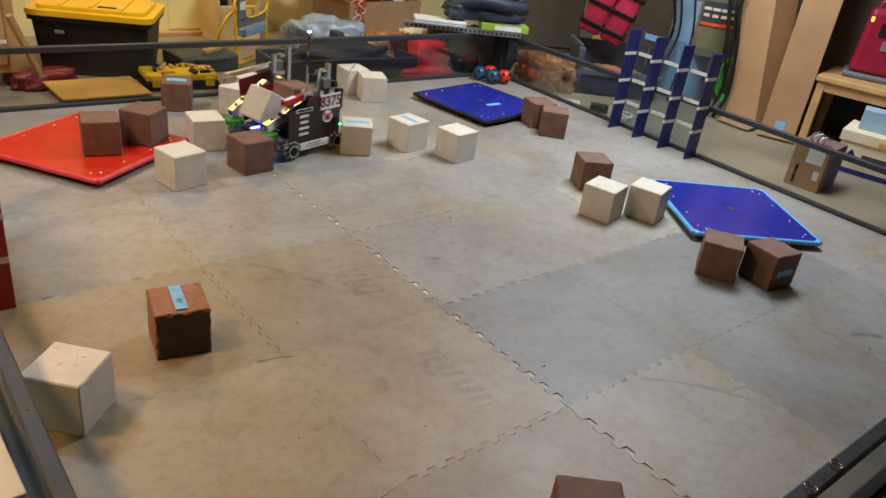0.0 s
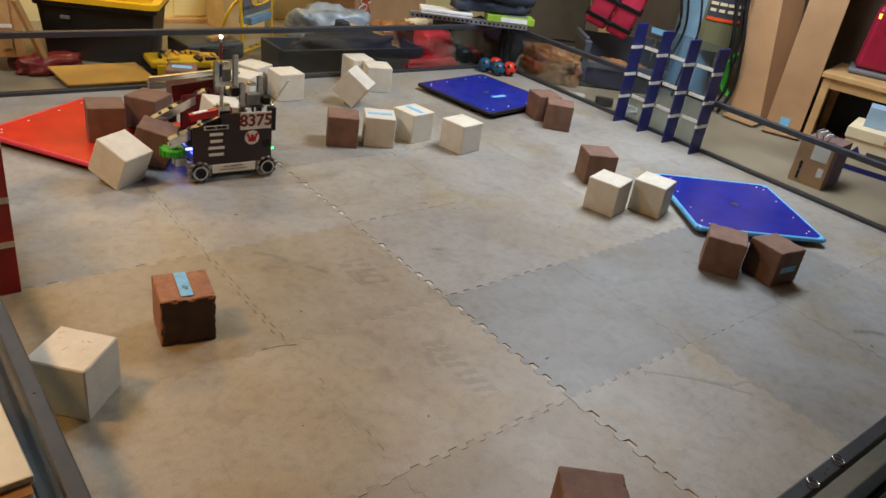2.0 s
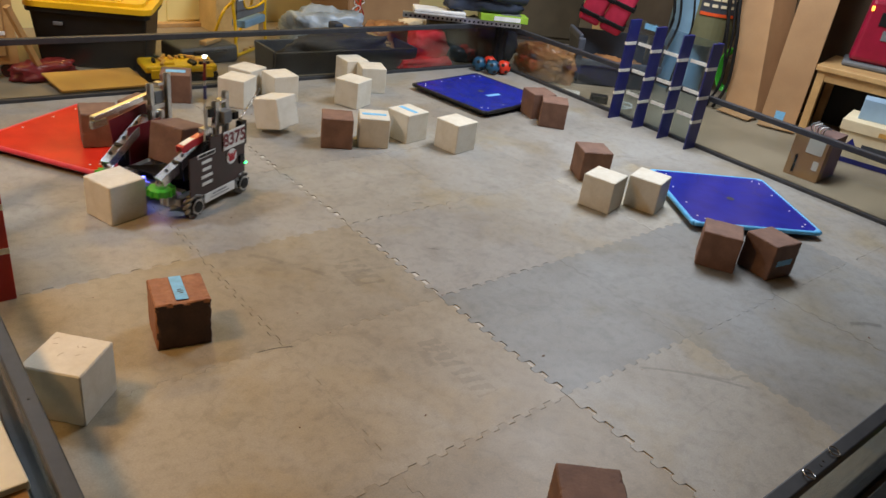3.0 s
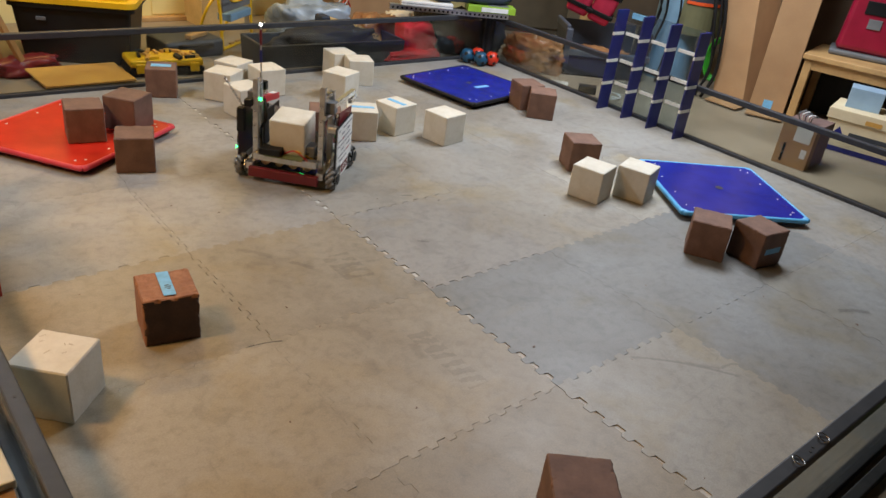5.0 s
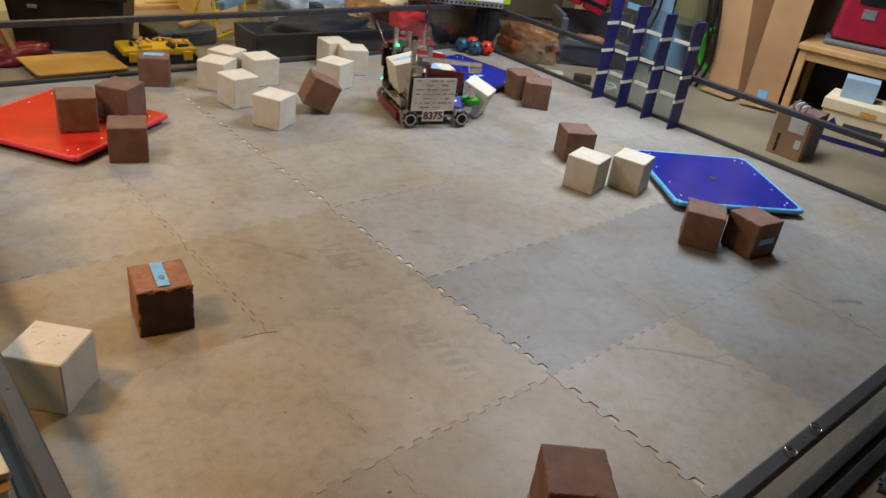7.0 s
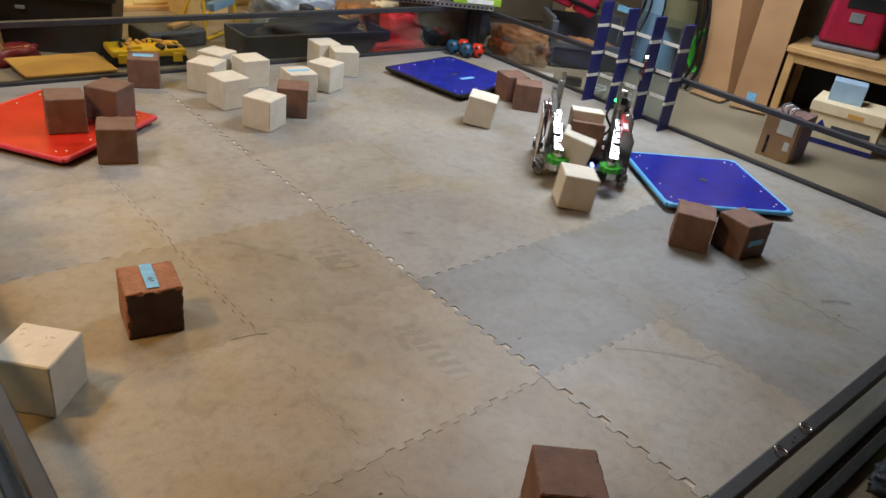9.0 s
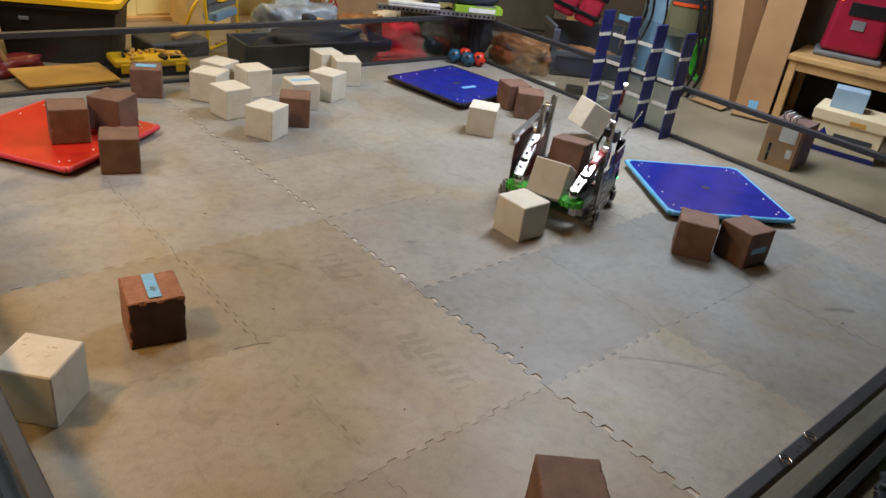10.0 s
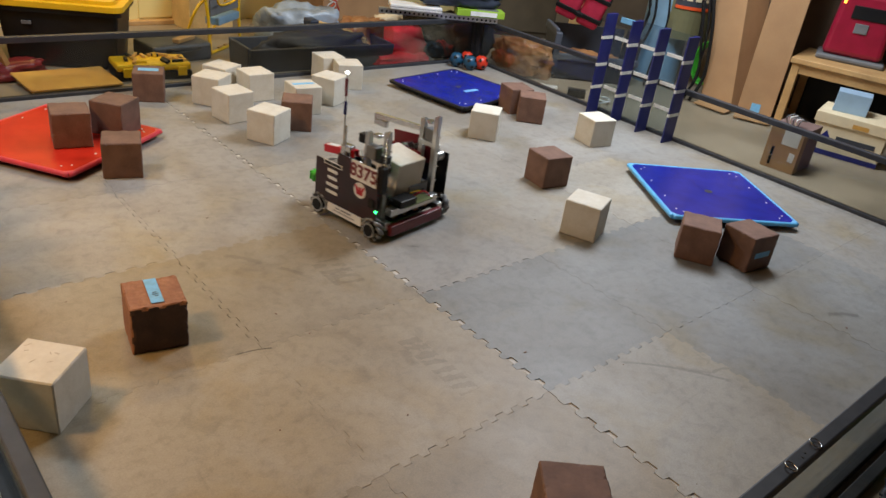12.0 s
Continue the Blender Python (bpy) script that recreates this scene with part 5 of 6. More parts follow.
def archive_box(x, y, rz, z, name="archive_box"):
    ob = thing(name, pose(x, y, z, 0, 0, rz), "cream cardboard archive box with blue band", "box")
    part("carton", boxes(((0.40, 0.30, 0.21), (0, 0, 0.105)), bevel=0.003), M["cream"], ob)
    part("lid", boxes(((0.42, 0.32, 0.065), (0, 0, 0.225)), bevel=0.004), M["cream"], ob)
    part("blue_band", boxes(((0.402, 0.003, 0.03), (0, -0.152, 0.018))), M["blue_board"], ob)
    bm = bmesh.new()
    vs = [bm.verts.new(p) for p in ((-0.155, -0.1525, 0.10), (-0.085, -0.1525, 0.10), (-0.12, -0.1525, 0.155))]
    f = bm.faces.new(vs)
    r = bmesh.ops.extrude_face_region(bm, geom=[f])
    bmesh.ops.translate(bm, vec=(0, -0.0015, 0), verts=[v for v in r["geom"] if isinstance(v, bmesh.types.BMVert)])
    part("printed_mark", bm, M["blue_board"], ob)
    part("text_bar", boxes(((0.22, 0.002, 0.028), (0.05, -0.1523, 0.118))), M["greyblue"], ob)
    part("hand_hole", boxes(((0.09, 0.002, 0.025), (0.05, -0.1615, 0.215))), M["ply"], ob)


def small_carton():
    ob = thing("shipping_carton", pose(2.785, 0.695, FLOOR, 0, 0, -84), "small worn cardboard shipping carton with labels", "carton")
    part("carton_body", boxes(((0.19, 0.26, 0.245), (0, 0, 0.1225)), bevel=0.004), M["card"], ob)
    # sides and top are darker and more purple than the front
    part("tape_wrap", boxes(((0.1915, 0.20, 0.2455), (0, 0.032, 0.1225))), M["old_card"], ob, "dull purple-brown cover over the sides and top")
    part("shipping_label", boxes(((0.09, 0.002, 0.08), (0.03, -0.1312, 0.19))), M["white"], ob)
    part("shipping_label", boxes(((0.03, 0.002, 0.05), (0.06, -0.1312, 0.09))), M["white"], ob)
    for z in (0.045, 0.10):
        part("text_bar", boxes(((0.015, 0.002, 0.05), (-0.05, -0.1312, z))), M["black"], ob)
    for k in range(5):
        part("cable_end", tube(bmesh.new(), [(-0.03 + 0.012 * k, -0.06, 0.24), (-0.05 + 0.02 * k, -0.07, 0.285), (-0.02 + 0.015 * k, -0.05 + 0.01 * k, 0.31 - 0.008 * k)], 0.004, 6), M["white" if k % 2 else "grey"], ob, smooth=True)


def near_clutter():
    """What shows past the two near field walls."""
    ob = thing("white_carton", pose(-1.508, 0.40, FLOOR, 0, 0, 2), "white cardboard carton with a torn lid beside the field wall", "carton")
    part("body", boxes(((0.28, 0.50, 0.24), (0, 0, 0.12)), bevel=0.004), M["carton_white"], ob)
    part("lid", boxes(((0.295, 0.515, 0.022), (0, 0, 0.252)), bevel=0.004), M["carton_white"], ob)
    part("torn_flap", boxes(((0.06, 0.03, 0.004), (0.11, -0.262, 0.245), Matrix.Rotation(0.5, 4, "X"))), M["card"], ob)
    r = thing("spare_rail", pose(0.6, -0.722, FLOOR, 0, 0, 0), "black aluminium rail lying along the field wall", "rail")
    part("rail_bar", boxes(((2.6, 0.03, 0.03), (0, 0, 0.015)), bevel=0.003), M["rail"], r)
    g = thing("green_bucket", pose(0.65, -0.83, FLOOR), "small green plastic bucket on the concrete", "bucket")
    bm = bmesh.new()
    rod(bm, (0, 0, 0), (0, 0, 0.11), 0.055, 24, 0.068)
    part("pail", bm, M["green"], g)
    bm = bmesh.new()
    tube(bm, [(0.068 * math.cos(a), 0.068 * math.sin(a), 0.11) for a in [k * math.tau / 10 for k in range(10)]], 0.004, 6, True)
    part("rim", bm, M["green"], g, smooth=True)
    solid("blue_rag", cloth((0.16, 0.10, 0.05), 4.0, 0.4, 4, 5), M["navy_cloth"], pose(0.50, -0.82, FLOOR + 0.021), "dark blue rag on the concrete", "rag", smooth=True)


def balls():
    for x, y, c, lab in ((2.16, 2.90, "tank_blue", "blue"), (2.20, 2.80, "tank_blue", "blue"), (2.26, 2.90, "orange", "red"), (2.29, 2.78, "orange", "red")):
        ob = thing("hollow_ball", pose(x, y, 0.052), lab + " hollow perforated plastic ball in the field corner", "ball", "perforated balls")
        bm = bmesh.new()
        bmesh.ops.create_icosphere(bm, subdivisions=3, radius=0.05)
        part("shell", bm, M["ball_blue" if lab == "blue" else "ball_red"], ob, smooth=True)
        bm = bmesh.new()
        bmesh.ops.create_icosphere(bm, subdivisions=1, radius=0.0497)
        for v in bm.verts[:]:
            n = v.co.normalized()
            h = bmesh.new()
            rod(h, n * 0.0485, n * 0.0503, 0.0125, 12)
            part("hole", h, M["black"], ob)
        bm.free()


def clutter():
    tote()
    slatted_cabinet()
    plank("plywood_sheet", (0.48, 0.26, 0.012), pose(-0.34, 3.22, FLOOR + 0.035, 6, 2, 8), "ply", "orange-toned plywood sheet propped on the floor")
    plank("wood_stick", (0.42, 0.03, 0.03), pose(-0.64, 3.36, 0.20, 0, 66, 30), "wood", "short pale wooden stick leaning on the tote")
    # added heap that stands in for a dark red reflection
    soft_heap("red_sheet", (0.3, 0.14, 0.10), (-0.56, 3.42), 5, 6.0, "maroon", "dark red heap standing in for a reflection", "cloth")
    tool_case()
    dark_tool()
    door_wall()
    wooden_frame_box()
    yellow_stool()
    soft_heap("plastic_bag", (0.52, 0.32, 0.29), (1.36, 3.72), -14, 1.5, "bag", "grey-blue plastic bag stuffed full", "bag", 0.3, 3.6)
    open_carton()
    black_tray()
    broom()
    soft_heap("dark_coat", (0.72, 0.20, 0.19), (1.25, 3.34), 0, 11.0, "dark_cloth", "dark bundled cloth lying in the tray", "cloth", z=0.0)
    soft_heap("brown_blanket", (0.42, 0.20, 0.24), (1.74, 3.46), 8, 13.0, "kraft", "crumpled brown blanket behind the tray", "blanket", 0.35, 2.6)
    soft_heap("cream_cloth", (0.26, 0.16, 0.26), (2.02, 3.50), -12, 15.0, "cream", "cream cloth heaped behind the red bag", "cloth", 0.35, 2.6)
    soft_heap("red_bag", (0.26, 0.18, 0.27), (1.90, 3.20), -8, 2.2, "red_cloth", "bright red cloth bag slumped on the floor", "bag", 0.3, 2.2)
    soft_heap("red_towel", (0.40, 0.14, 0.08), (1.80, 3.12), 0, 7.7, "red_cloth", "bright red towel end lying on the floor", "towel", 0.3, 2.4)
    soft_heap("dark_backpack", (0.36, 0.22, 0.34), (2.18, 3.28), -20, 4.4, "dark_cloth", "dark slumped backpack behind the wall", "backpack", 0.3, 2.4)
    # made-up dark heap, fills a gap that came out too bright
    soft_heap("black_duffel", (0.40, 0.24, 0.30), (2.52, 3.26), -30, 8.8, "dark_cloth", "dark soft heap added behind the corner", "bag", 0.3, 2.4)
    build_strip()
    side_column()
    life_vest()
    open_bin()
    tank()
    tall_cartons()
    dark_backing()
    work_table()
    charger()
    archive_box(3.42, 0.62, -76, FLOOR)
    sb = thing("pale_blue_carton", pose(3.42, 0.68, FLOOR + 0.2578, 0, 0, -70), "pale blue carton on the archive box", "box")
    part("carton", boxes(((0.19, 0.14, 0.12), (0, 0, 0.06)), bevel=0.003), M["skyblue"], sb)
    small_carton()
    near_clutter()
    balls()


# ---------- layout ----------
room()
perimeter()
balance_plate(1.803, 0.606, 56, M["blue_plate"], M["edge_blue"], "blue square balancing plate with pale blue edge")
bp = balance_plate(1.73, 2.388, 8, M["blue_plate"], M["black"], "blue square balancing plate with black edge")
part("tape_strip", boxes(((0.11, 0.03, 0.0012), (0.015, -0.094, 0.0408), Matrix.Rotation(radians(-6), 4, "Z"))), M["blue_tape"], bp, "light blue masking tape strip")
balance_plate(-0.637, 2.367, 34, M["red_plate"], M["edge_red"], "red square balancing plate with red edge")
cryptobox(2.30, 1.222, 1, M["blue_board"], "dark blue four-board rack with clear backs and white tape", tape=True)
cryptobox(-1.177, 1.19, -1, M["red_board"], "red four-board rack with clear backs and white tape")
RB, WHEELS = robot()
TAPE_TOP = ((0.034, 0.135, 0.0012), (-0.004, 0.004, 0.0764))
for kind, x, y, z, rz, tape in (
        ("brown", -0.83, 0.799, 0, -11, ((0.034, 0.13, 0.0012), (0.0, 0.004, 0.0764))), ("white", -1.169, 0.632, 0, 44, None), ("brown", -0.366, -0.376, 0, -40, None),
        ("brown", -0.608, 2.265, 0.041, -11, None), ("brown", -0.398, 2.331, 0.041, -51, None), ("brown", -0.047, 2.85, 0, -24, ((0.10, 0.05, 0.0012), (0.0, 0.0, 0.0764))),
        ("white", 1.108, 2.715, 0, -21, None), ("white", 1.08, 2.89, 0, -4, None), ("brown", 1.812, 1.83, 0, -45, None), ("brown", 1.847, 1.994, 0, -17, None),
        ("brown", 1.199, 0.291, 0, -59, None), ("brown", 1.345, 0.150, 0, -9, ((0.09, 0.0012, 0.025), (0.0, -0.0764, -0.005))),
        ("white", 0.225, 2.69, 0, -52, None), ("white", 0.36, 2.85, 0, -61, None), ("white", 0.48, 2.693, 0, -89, None)):
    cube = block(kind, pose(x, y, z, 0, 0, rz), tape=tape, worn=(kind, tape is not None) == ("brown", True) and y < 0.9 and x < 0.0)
    for k in range(6 if (kind, y) == ("white", 0.632) else 2 if kind == "white" else 0):      # torn pits in the skin
        u, v, turn = random.uniform(-0.06, 0.06), random.uniform(-0.06, 0.06), Matrix.Rotation(random.uniform(0, 3), 4, "Z")
        part("pit", boxes(((random.uniform(0.005, 0.017), random.uniform(0.0012, 0.003), 0.0008), (u, v, 0.0761), turn)), M["pit"], cube, "small torn pit")
clutter()
for x, y, rz in ((0.03, SOUTH, 20), (-0.09, SOUTH - 0.004, 50), (0.62, Y1 + 0.02, 0)):
    rail_ring(x, y, TOP + 0.0042, rz, 12)
rail_holes()
floor_specks()
field_floor()

ROBOT = [(0.0, 0.249, 2.198, -166), (0.2, 0.111, 2.173, -174), (0.4, 0.041, 2.15, -190), (0.6, -0.022, 2.158, -198), (0.8, -0.064, 2.165, -196),
         (1.0, -0.028, 2.16, -196), (1.2, 0.083, 2.138, -181), (1.4, 0.106, 2.097, -154), (1.6, 0.004, 1.996, -150), (1.8, -0.1, 1.962, -172),
         (2.0, -0.241, 1.944, -184), (2.2, -0.265, 1.917, -189), (2.4, -0.268, 1.918, -183), (2.6, -0.25, 1.905, -159), (2.8, -0.341, 1.817, -150),
         (3.0, -0.476, 1.737, -151), (3.2, -0.574, 1.7, -178), (3.6, -0.58, 1.62, -130), (4.0, -0.45, 1.55, -80), (4.4, -0.22, 1.56, -25), (4.8, -0.028, 1.615, 16), (5.0, 0.098, 1.68, 42),
         (5.2, 0.172, 1.785, 50), (5.5, 0.322, 1.955, 14), (5.6, 0.345, 1.98, 4), (6.0, 0.527, 1.964, -19), (6.2, 0.63, 1.921, -11), (6.4, 0.688, 1.91, 3), (6.6, 0.828, 1.946, 8),
         (7.0, 1.046, 1.954, -18), (7.2, 1.084, 1.951, -40), (7.6, 1.2, 1.8, -55), (8.2, 1.36, 1.4, -75), (8.8, 1.365, 1.057, -94), (8.9, 1.363, 1.05, -113), (9.0, 1.36, 1.04, -137), (9.1, 1.345, 1.035, -149), (9.2, 1.33, 1.03, -154),
         (9.5, 1.187, 0.958, -154), (9.7, 1.13, 0.93, -155), (10.0, 1.03, 0.89, -157), (10.4, 0.803, 0.79, -158), (10.8, 0.59, 0.708, -162), (11.2, 0.529, 0.722, -207),
         (11.5, 0.452, 0.825, -235), (11.6, 0.402, 0.882, -241), (11.8, 0.31, 1.047, -248), (12.0, 0.244, 1.175, -260)]

# What each loose block does: "w" rows stand in the room (t, x, y, height of centre, tilt, turn), "r" rows ride in the robot (t, x, y, z, tilt).
R0 = 0.076
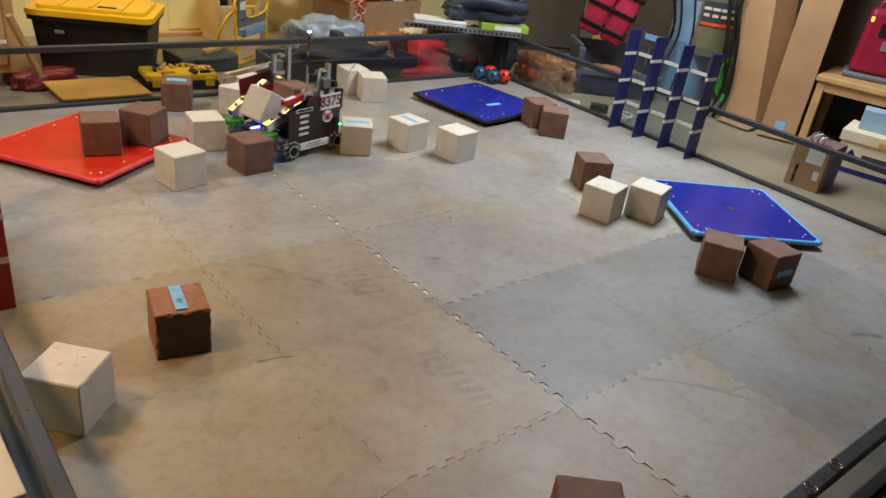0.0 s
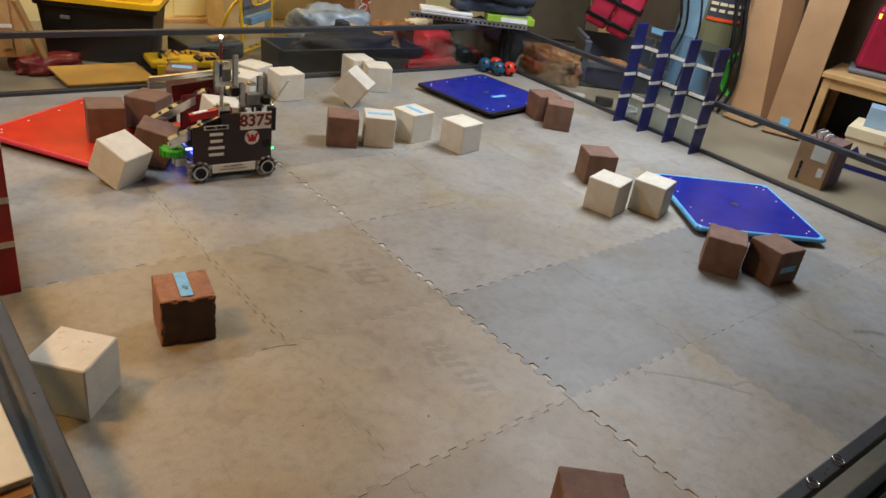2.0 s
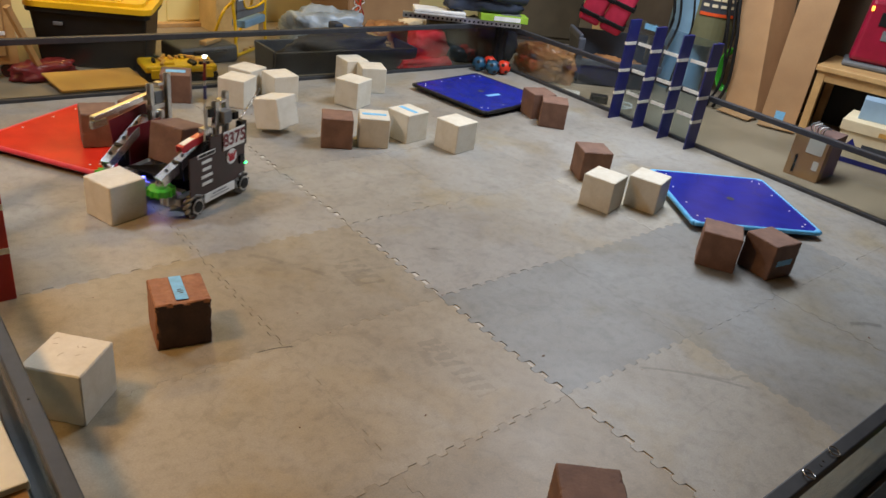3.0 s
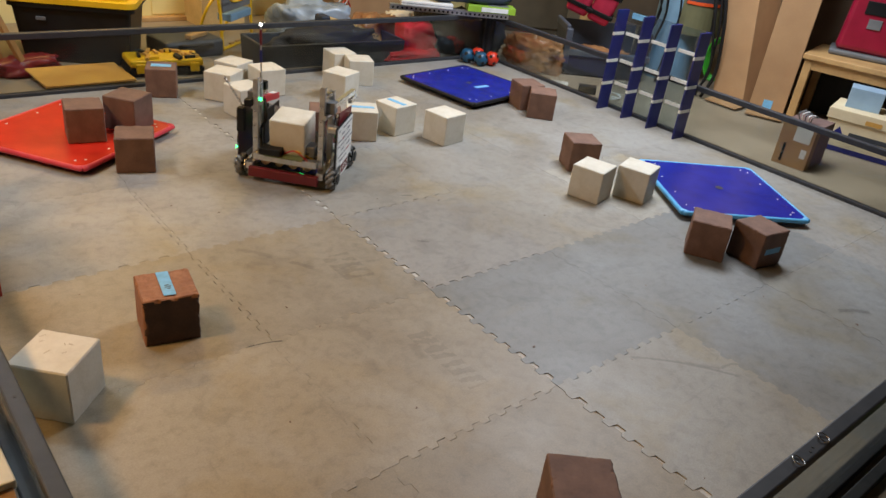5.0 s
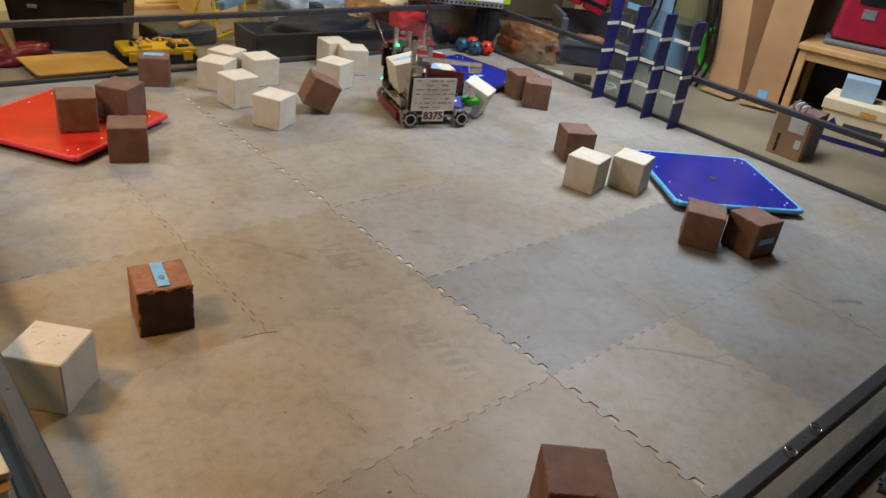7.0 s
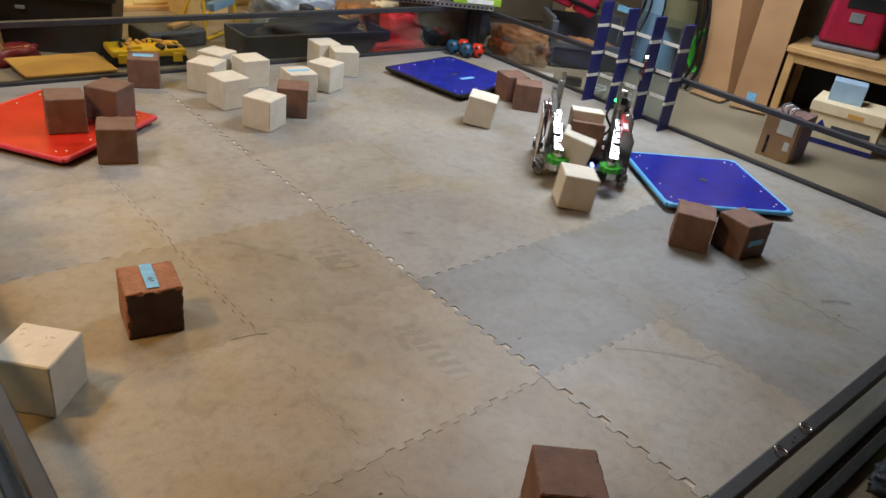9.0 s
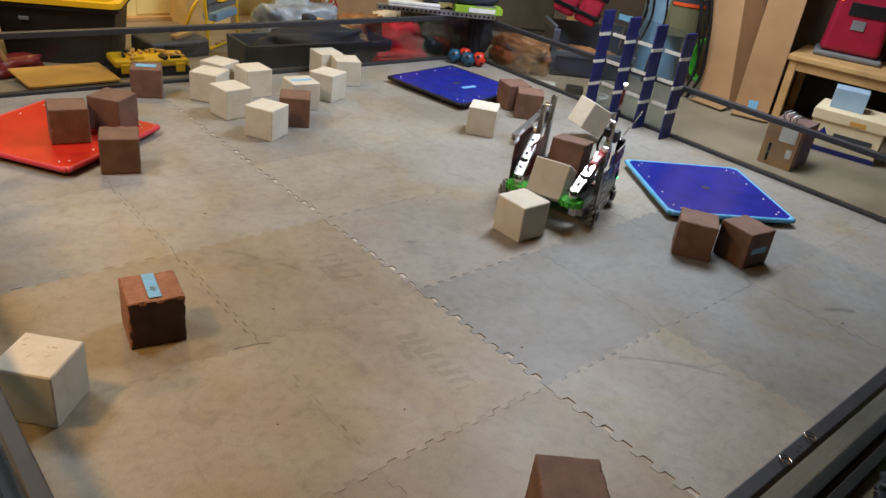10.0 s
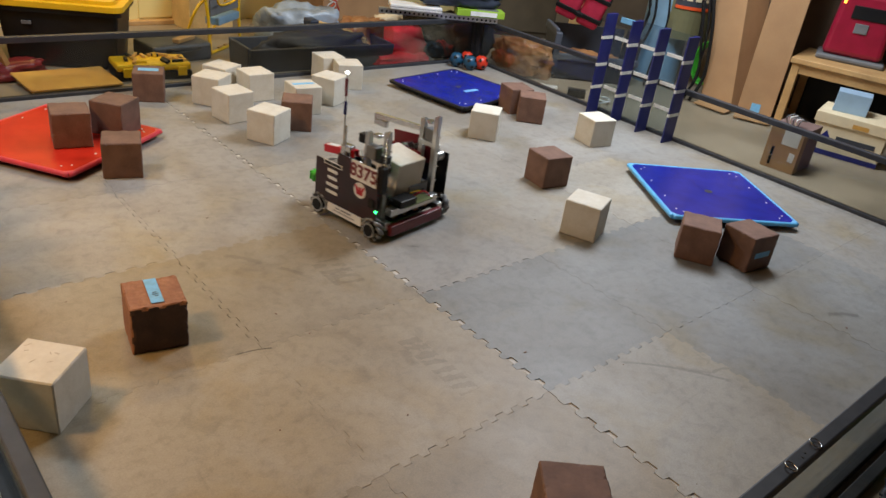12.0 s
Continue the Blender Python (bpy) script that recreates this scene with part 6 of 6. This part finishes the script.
RIDES = {
    "A": ("white", [("w", 0, -0.136, 2.27, R0, 0, -7), ("w", 0.2, -0.226, 2.195, R0, 0, -7), ("w", 0.4, -0.30, 2.15, R0, 0, -10), ("r", 0.6, 0.25, 0, R0, 0), ("r", 0.8, 0.19, 0, 0.10, -12),
          ("r", 1.0, 0.12, 0, 0.15, -20), ("r", 1.4, 0.05, 0, 0.20, -14), ("r", 2.4, -0.07, 0, 0.20, -6), ("r", 2.6, -0.12, 0, 0.25, -25), ("r", 2.8, -0.28, 0, 0.24, -60),
          ("w", 3.0, 0.22, 2.24, 0.105, -12, -66), ("w", 3.2, 0.215, 2.39, 0.09, 8, -75), ("w", 3.4, 0.212, 2.422, R0, 0, -82)]),
    "B": ("white", [("w", 0, -0.398, 1.898, R0, 0, -77), ("w", 0.2, -0.40, 1.925, R0, 0, -70), ("w", 0.4, -0.45, 1.93, R0, 0, -58), ("w", 0.6, -0.522, 1.925, 0.08, 4, -68), ("w", 1.0, -0.519, 1.906, R0, 0, -70),
          ("w", 1.6, -0.515, 1.904, R0, 0, -70), ("w", 1.8, -0.58, 1.875, R0, 0, -55), ("w", 2.0, -0.672, 1.862, 0.095, 22, -60), ("w", 2.2, -0.67, 1.845, 0.10, 28, -55), ("w", 2.4, -0.674, 1.775, R0, 0, -52),
          ("w", 2.8, -0.674, 1.775, R0, 0, -52), ("w", 3.0, -0.745, 1.625, R0, 0, -72), ("r", 3.2, 0.21, 0.0, 0.12, -20), ("r", 3.5, 0.10, 0, 0.16, -18), ("r", 4.4, -0.07, 0, 0.20, -6), ("r", 5.6, -0.08, 0, 0.20, -6),
          ("r", 5.8, -0.17, 0, 0.26, -35), ("r", 6.0, -0.31, 0.02, 0.21, -70), ("w", 6.2, 0.27, 2.125, 0.085, 5, -70), ("w", 6.4, 0.235, 2.10, 0.08, 3, -65), ("w", 6.6, 0.239, 2.097, R0, 0, -61)]),
    "C": ("brown", [("w", 0, -0.06, 1.945, R0, 0, -83), ("w", 0.2, -0.22, 1.99, R0, 0, -90), ("w", 0.4, -0.27, 1.965, R0, 0, -75), ("w", 0.6, -0.34, 2.06, 0.105, 28, -50), ("w", 0.8, -0.38, 2.11, 0.105, 38, -45),
          ("w", 1.6, -0.38, 2.11, 0.105, 38, -45), ("w", 1.8, -0.40, 2.08, 0.10, 32, -45), ("w", 2.0, -0.49, 2.0, 0.095, 15, -30), ("r", 2.2, 0.17, 0, 0.12, -15), ("r", 2.4, 0.10, 0, 0.16, -20), ("r", 2.6, 0.03, 0, 0.20, -12),
          ("r", 3.2, -0.04, 0, 0.21, -8), ("r", 3.7, -0.10, 0, 0.22, -15), ("r", 3.95, -0.27, 0, 0.25, -55), ("w", 4.15, -0.49, 1.93, 0.10, 20, -35), ("w", 4.4, -0.50, 1.972, R0, 0, -20)]),
    "D": ("brown", [("r", 0, -0.05, 0, 0.215, -5), ("r", 0.2, -0.13, 0, 0.27, -25), ("r", 0.4, -0.31, -0.02, 0.22, -60), ("w", 0.6, 0.30, 1.985, 0.09, 8, -55), ("w", 0.8, 0.30, 1.975, 0.085, 8, -60), ("w", 1.0, 0.31, 1.972, R0, 0, -50),
          ("w", 1.2, 0.37, 1.99, R0, 0, -40), ("w", 1.6, 0.421, 1.985, R0, 0, -30), ("w", 5.0, 0.421, 1.985, R0, 0, -30), ("r", 5.25, 0.22, 0, 0.09, -5), ("r", 5.5, 0.14, 0, 0.14, -18), ("r", 5.8, 0.05, 0, 0.20, -14), ("r", 6.2, -0.05, 0, 0.21, -8),
          ("r", 6.4, -0.11, 0, 0.23, -15), ("r", 6.6, -0.27, 0, 0.17, -58), ("w", 6.8, 0.56, 2.19, 0.105, 30, -30), ("w", 7.0, 0.55, 2.19, 0.10, 24, -20), ("w", 7.2, 0.545, 2.22, 0.105, 30, -30), ("w", 7.5, 0.455, 2.20, R0, 0, -33)]),
    "E": ("white", [("r", 0, 0.13, 0, 0.20, -30), ("r", 0.2, 0.04, 0, 0.225, -20), ("r", 0.4, -0.05, 0, 0.21, -8), ("r", 1.0, -0.07, 0, 0.205, -6), ("r", 1.2, -0.12, 0, 0.24, -22), ("r", 1.4, -0.27, 0, 0.23, -58),
          ("w", 1.6, 0.52, 2.28, 0.21, -40, -40), ("w", 1.8, 0.70, 2.42, 0.13, 20, -40), ("w", 2.0, 0.80, 2.49, 0.105, 35, -50), ("w", 2.2, 0.84, 2.51, 0.095, 15, -60), ("w", 2.4, 0.845, 2.504, R0, 0, -65)]),
    "F": ("white", [("w", 0, 0.526, 1.98, R0, 0, -30), ("w", 1.0, 0.526, 1.98, R0, 0, -30), ("w", 1.4, 0.60, 1.93, R0, 0, -30), ("w", 5.3, 0.60, 1.93, R0, 0, -30), ("w", 5.6, 0.76, 1.995, R0, 0, -20), ("r", 5.8, 0.25, 0, R0, 0), ("r", 6.0, 0.19, 0, 0.11, -12),
          ("r", 6.2, 0.13, 0, 0.15, -18), ("r", 6.4, 0.07, 0, 0.19, -15), ("r", 6.6, 0.0, 0, 0.20, -10), ("r", 6.8, -0.06, 0, 0.21, -8), ("r", 7.0, -0.11, 0, 0.23, -14), ("r", 7.2, -0.30, 0, 0.20, -55), ("w", 7.45, 0.70, 2.37, 0.095, 10, -20),
          ("w", 7.8, 0.61, 2.403, R0, 0, -6)]),
    "G": ("white", [("w", 0, 0.82, 1.94, R0, 0, -81), ("w", 5.4, 0.82, 1.94, R0, 0, -81), ("w", 5.6, 0.92, 1.985, R0, 0, -81), ("w", 5.8, 0.90, 1.94, 0.095, 15, -70), ("r", 6.0, 0.31, 0, 0.11, -25), ("r", 6.2, 0.26, 0, 0.095, -10), ("r", 6.6, 0.15, 0, 0.14, -18),
          ("r", 7.0, 0.08, 0, 0.18, -15), ("r", 7.6, -0.02, 0, 0.20, -10), ("r", 8.2, -0.08, 0, 0.21, -8), ("r", 8.45, -0.14, 0, 0.25, -25), ("r", 8.65, -0.32, 0, 0.23, -55), ("w", 8.8, 1.335, 1.702, 0.10, 14, -40), ("w", 9.0, 1.335, 1.722, 0.082, 6, -50), ("w", 9.2, 1.335, 1.722, R0, 0, -51)]),
    "I": ("white", [("w", 0, 0.978, 1.73, R0, 0, -81), ("w", 6.3, 0.978, 1.73, R0, 0, -81), ("w", 6.4, 1.06, 1.756, R0, 0, -80), ("w", 6.6, 1.09, 1.75, R0, 0, -85), ("w", 7.0, 1.33, 1.85, 0.10, 22, -60), ("r", 7.2, 0.30, 0, 0.105, -28), ("r", 7.5, 0.22, 0, 0.11, -15),
          ("r", 8.0, 0.13, 0, 0.15, -18), ("r", 8.5, 0.05, 0, 0.19, -14), ("r", 8.8, -0.02, 0, 0.21, -10), ("r", 9.2, -0.08, 0, 0.21, -8), ("r", 9.4, -0.15, 0, 0.26, -25), ("w", 9.6, 1.60, 1.26, 0.26, -50, -20), ("w", 9.8, 1.80, 1.37, 0.18, -10, -20),
          ("w", 10.0, 1.86, 1.41, 0.13, 25, -20), ("w", 10.4, 1.90, 1.425, 0.11, 22, -20), ("w", 10.7, 1.885, 1.40, R0, 0, -13)]),
    "J": ("brown", [("w", 0, 1.40, 1.165, R0, 0, -30), ("w", 7.9, 1.40, 1.165, R0, 0, -30), ("r", 8.15, 0.24, 0, 0.09, 0), ("r", 8.5, 0.14, 0, 0.14, -18), ("r", 8.8, 0.10, 0, 0.17, -16), ("r", 9.2, 0.03, 0, 0.20, -12), ("r", 9.8, -0.04, 0, 0.21, -10), ("r", 10.4, -0.11, 0, 0.19, -6),
          ("r", 10.7, -0.14, 0, 0.20, -10), ("r", 10.85, -0.21, 0, 0.245, -40), ("w", 11.0, 0.98, 0.97, 0.20, -60, -20), ("w", 11.2, 1.16, 1.10, 0.105, 20, -20), ("w", 11.4, 1.18, 1.112, R0, 0, -10)]),
    "K": ("white", [("w", 0, 1.172, 0.893, R0, 0, -74), ("w", 8.5, 1.172, 0.893, R0, 0, -74), ("w", 8.8, 1.174, 0.745, R0, 0, -62), ("w", 8.9, 1.10, 0.728, 0.08, 4, -66), ("w", 9.0, 1.022, 0.776, 0.08, 4, -40), ("w", 9.1, 0.925, 0.795, 0.10, 24, -60), ("w", 9.2, 0.885, 0.84, 0.08, 4, -80), ("w", 9.4, 0.81, 0.79, R0, 0, -76), ("w", 9.6, 0.80, 0.80, R0, 0, -66), ("w", 10.0, 0.645, 0.755, R0, 0, -90), ("w", 10.2, 0.61, 0.74, R0, 0, -84),
          ("r", 10.4, 0.27, 0.02, 0.09, -12), ("r", 10.6, 0.20, 0, 0.12, -22), ("r", 10.8, 0.08, 0, 0.17, -18), ("r", 11.2, 0.03, 0, 0.20, -12), ("r", 11.6, -0.05, 0, 0.21, -8), ("r", 12.0, -0.06, 0, 0.21, -7)]),
    "L": ("white", [("w", 0, 1.378, 0.797, R0, 0, -72), ("w", 8.6, 1.378, 0.797, R0, 0, -72), ("w", 8.8, 1.46, 0.79, 0.10, 20, -40), ("w", 8.9, 1.33, 0.805, 0.12, 26, -50), ("w", 9.0, 1.222, 0.975, 0.15, 12, -55), ("w", 9.1, 1.075, 0.965, 0.15, 16, -60), ("w", 9.2, 1.115, 1.01, 0.14, 18, -60), ("w", 9.4, 0.985, 0.91, 0.112, 14, -68), ("r", 9.6, 0.20, 0, 0.095, -6), ("r", 10.0, 0.15, 0, 0.15, -28), ("r", 10.4, 0.02, 0, 0.225, -12),
          ("r", 10.8, -0.03, 0, 0.225, -8), ("r", 11.15, -0.12, 0, 0.26, -20), ("r", 11.3, -0.32, 0, 0.15, -70), ("w", 11.42, 1.0, 0.735, 0.10, 8, -45), ("w", 11.5, 0.985, 0.71, 0.084, 4, -50), ("w", 11.62, 0.965, 0.692, 0.10, 22, -55), ("w", 11.7, 0.94, 0.675, 0.098, 18, -62), ("w", 11.8, 0.92, 0.66, R0, 0, -68)]),
}
MOVERS = {k: block(kind, pose(0, 0, 0), ("brown cast foam cube handled by the robot" if kind == "brown" else "cream cast foam cube handled by the robot"),
                   ((0.12, 0.028, 0.0012), (0, 0.0, 0.0764)) if k in "FG" else None) for k, (kind, _) in RIDES.items()}
SPINS = [Matrix.Rotation(radians(90 * a), 4, "Z") @ Matrix.Rotation(radians(90 * b), 4, "X") @ Matrix.Rotation(radians(90 * c), 4, "Z")
         for a in range(4) for b in range(4) for c in range(4)]


def robot_at(t):
    for a, b in zip(ROBOT, ROBOT[1:]):
        if a[0] <= t <= b[0]:
            k = (t - a[0]) / (b[0] - a[0])
            return [a[i] + (b[i] - a[i]) * k for i in (1, 2, 3)]
    return list(ROBOT[-1][1:])


def block_pose(t, row):
    if row[0] == "w":
        _, _, x, y, z, tilt, turn = row
        return pose(x, y, z, 0, 0, turn) @ pose(0, 0, 0, 0, tilt)
    x, y, h = robot_at(t)
    _, _, lx, ly, lz, tilt = row
    return pose(x, y, 0, 0, 0, h) @ pose(lx, ly, lz, 0, tilt)


def apart(q, m):
    """The angle between a turn and a pose."""
    a = q.rotation_difference(m.to_quaternion()).angle
    return min(a, math.tau - a)


def block_rows(rows, taped):
    """Fills in rows while a block rides, and turns each pose to the like one that is nearest to the pose before."""
    full = []
    for a, b in zip(rows, rows[1:]):
        full.append((a[1], a))
        if a[0] == b[0] == "r":
            n = max(1, round((b[1] - a[1]) / 0.2))
            for i in range(1, n):
                k = i / n
                full.append((a[1] + (b[1] - a[1]) * k, ("r", 0, *[a[j] + (b[j] - a[j]) * k for j in range(2, 6)])))
    full.append((rows[-1][1], rows[-1]))
    if rows[-1][1] < 12:
        full.append((12.0, rows[-1]))
    out, last = [], None
    for t, row in full:
        m = block_pose(t, row)
        if last is not None:
            q = last.to_quaternion()
            like = [Matrix.Rotation(radians(90 * a), 4, "Z") for a in range(4)] if taped else SPINS
            m = min((m @ k for k in like), key=lambda c: apart(q, c))
        out.append((t, m))
        last = m
    return out


def wheel_rows(w):
    """Rolls a wheel by the way the robot goes along its own axis."""
    base, a, rows, last = w.matrix_basis.copy(), 0.0, [], None
    y = base.translation.y
    for i in range(121):
        t = i * 0.1
        p = robot_at(t)
        if last is not None:
            h = radians((p[2] + last[2]) / 2)
            along = (p[0] - last[0]) * math.cos(h) + (p[1] - last[1]) * math.sin(h) - radians(p[2] - last[2]) * y
            a += max(-1.4, min(1.4, along / 0.049))
        rows.append((t, base @ Matrix.Rotation(a, 4, "Y")))
        last = p
    return rows


def motions():
    walk(RB, [(t, pose(x, y, 0, 0, 0, h)) for t, x, y, h in ROBOT])
    for w in WHEELS:
        walk(w, wheel_rows(w))
    for k, ob in MOVERS.items():
        walk(ob, block_rows(RIDES[k][1], k == "F"))


motions()
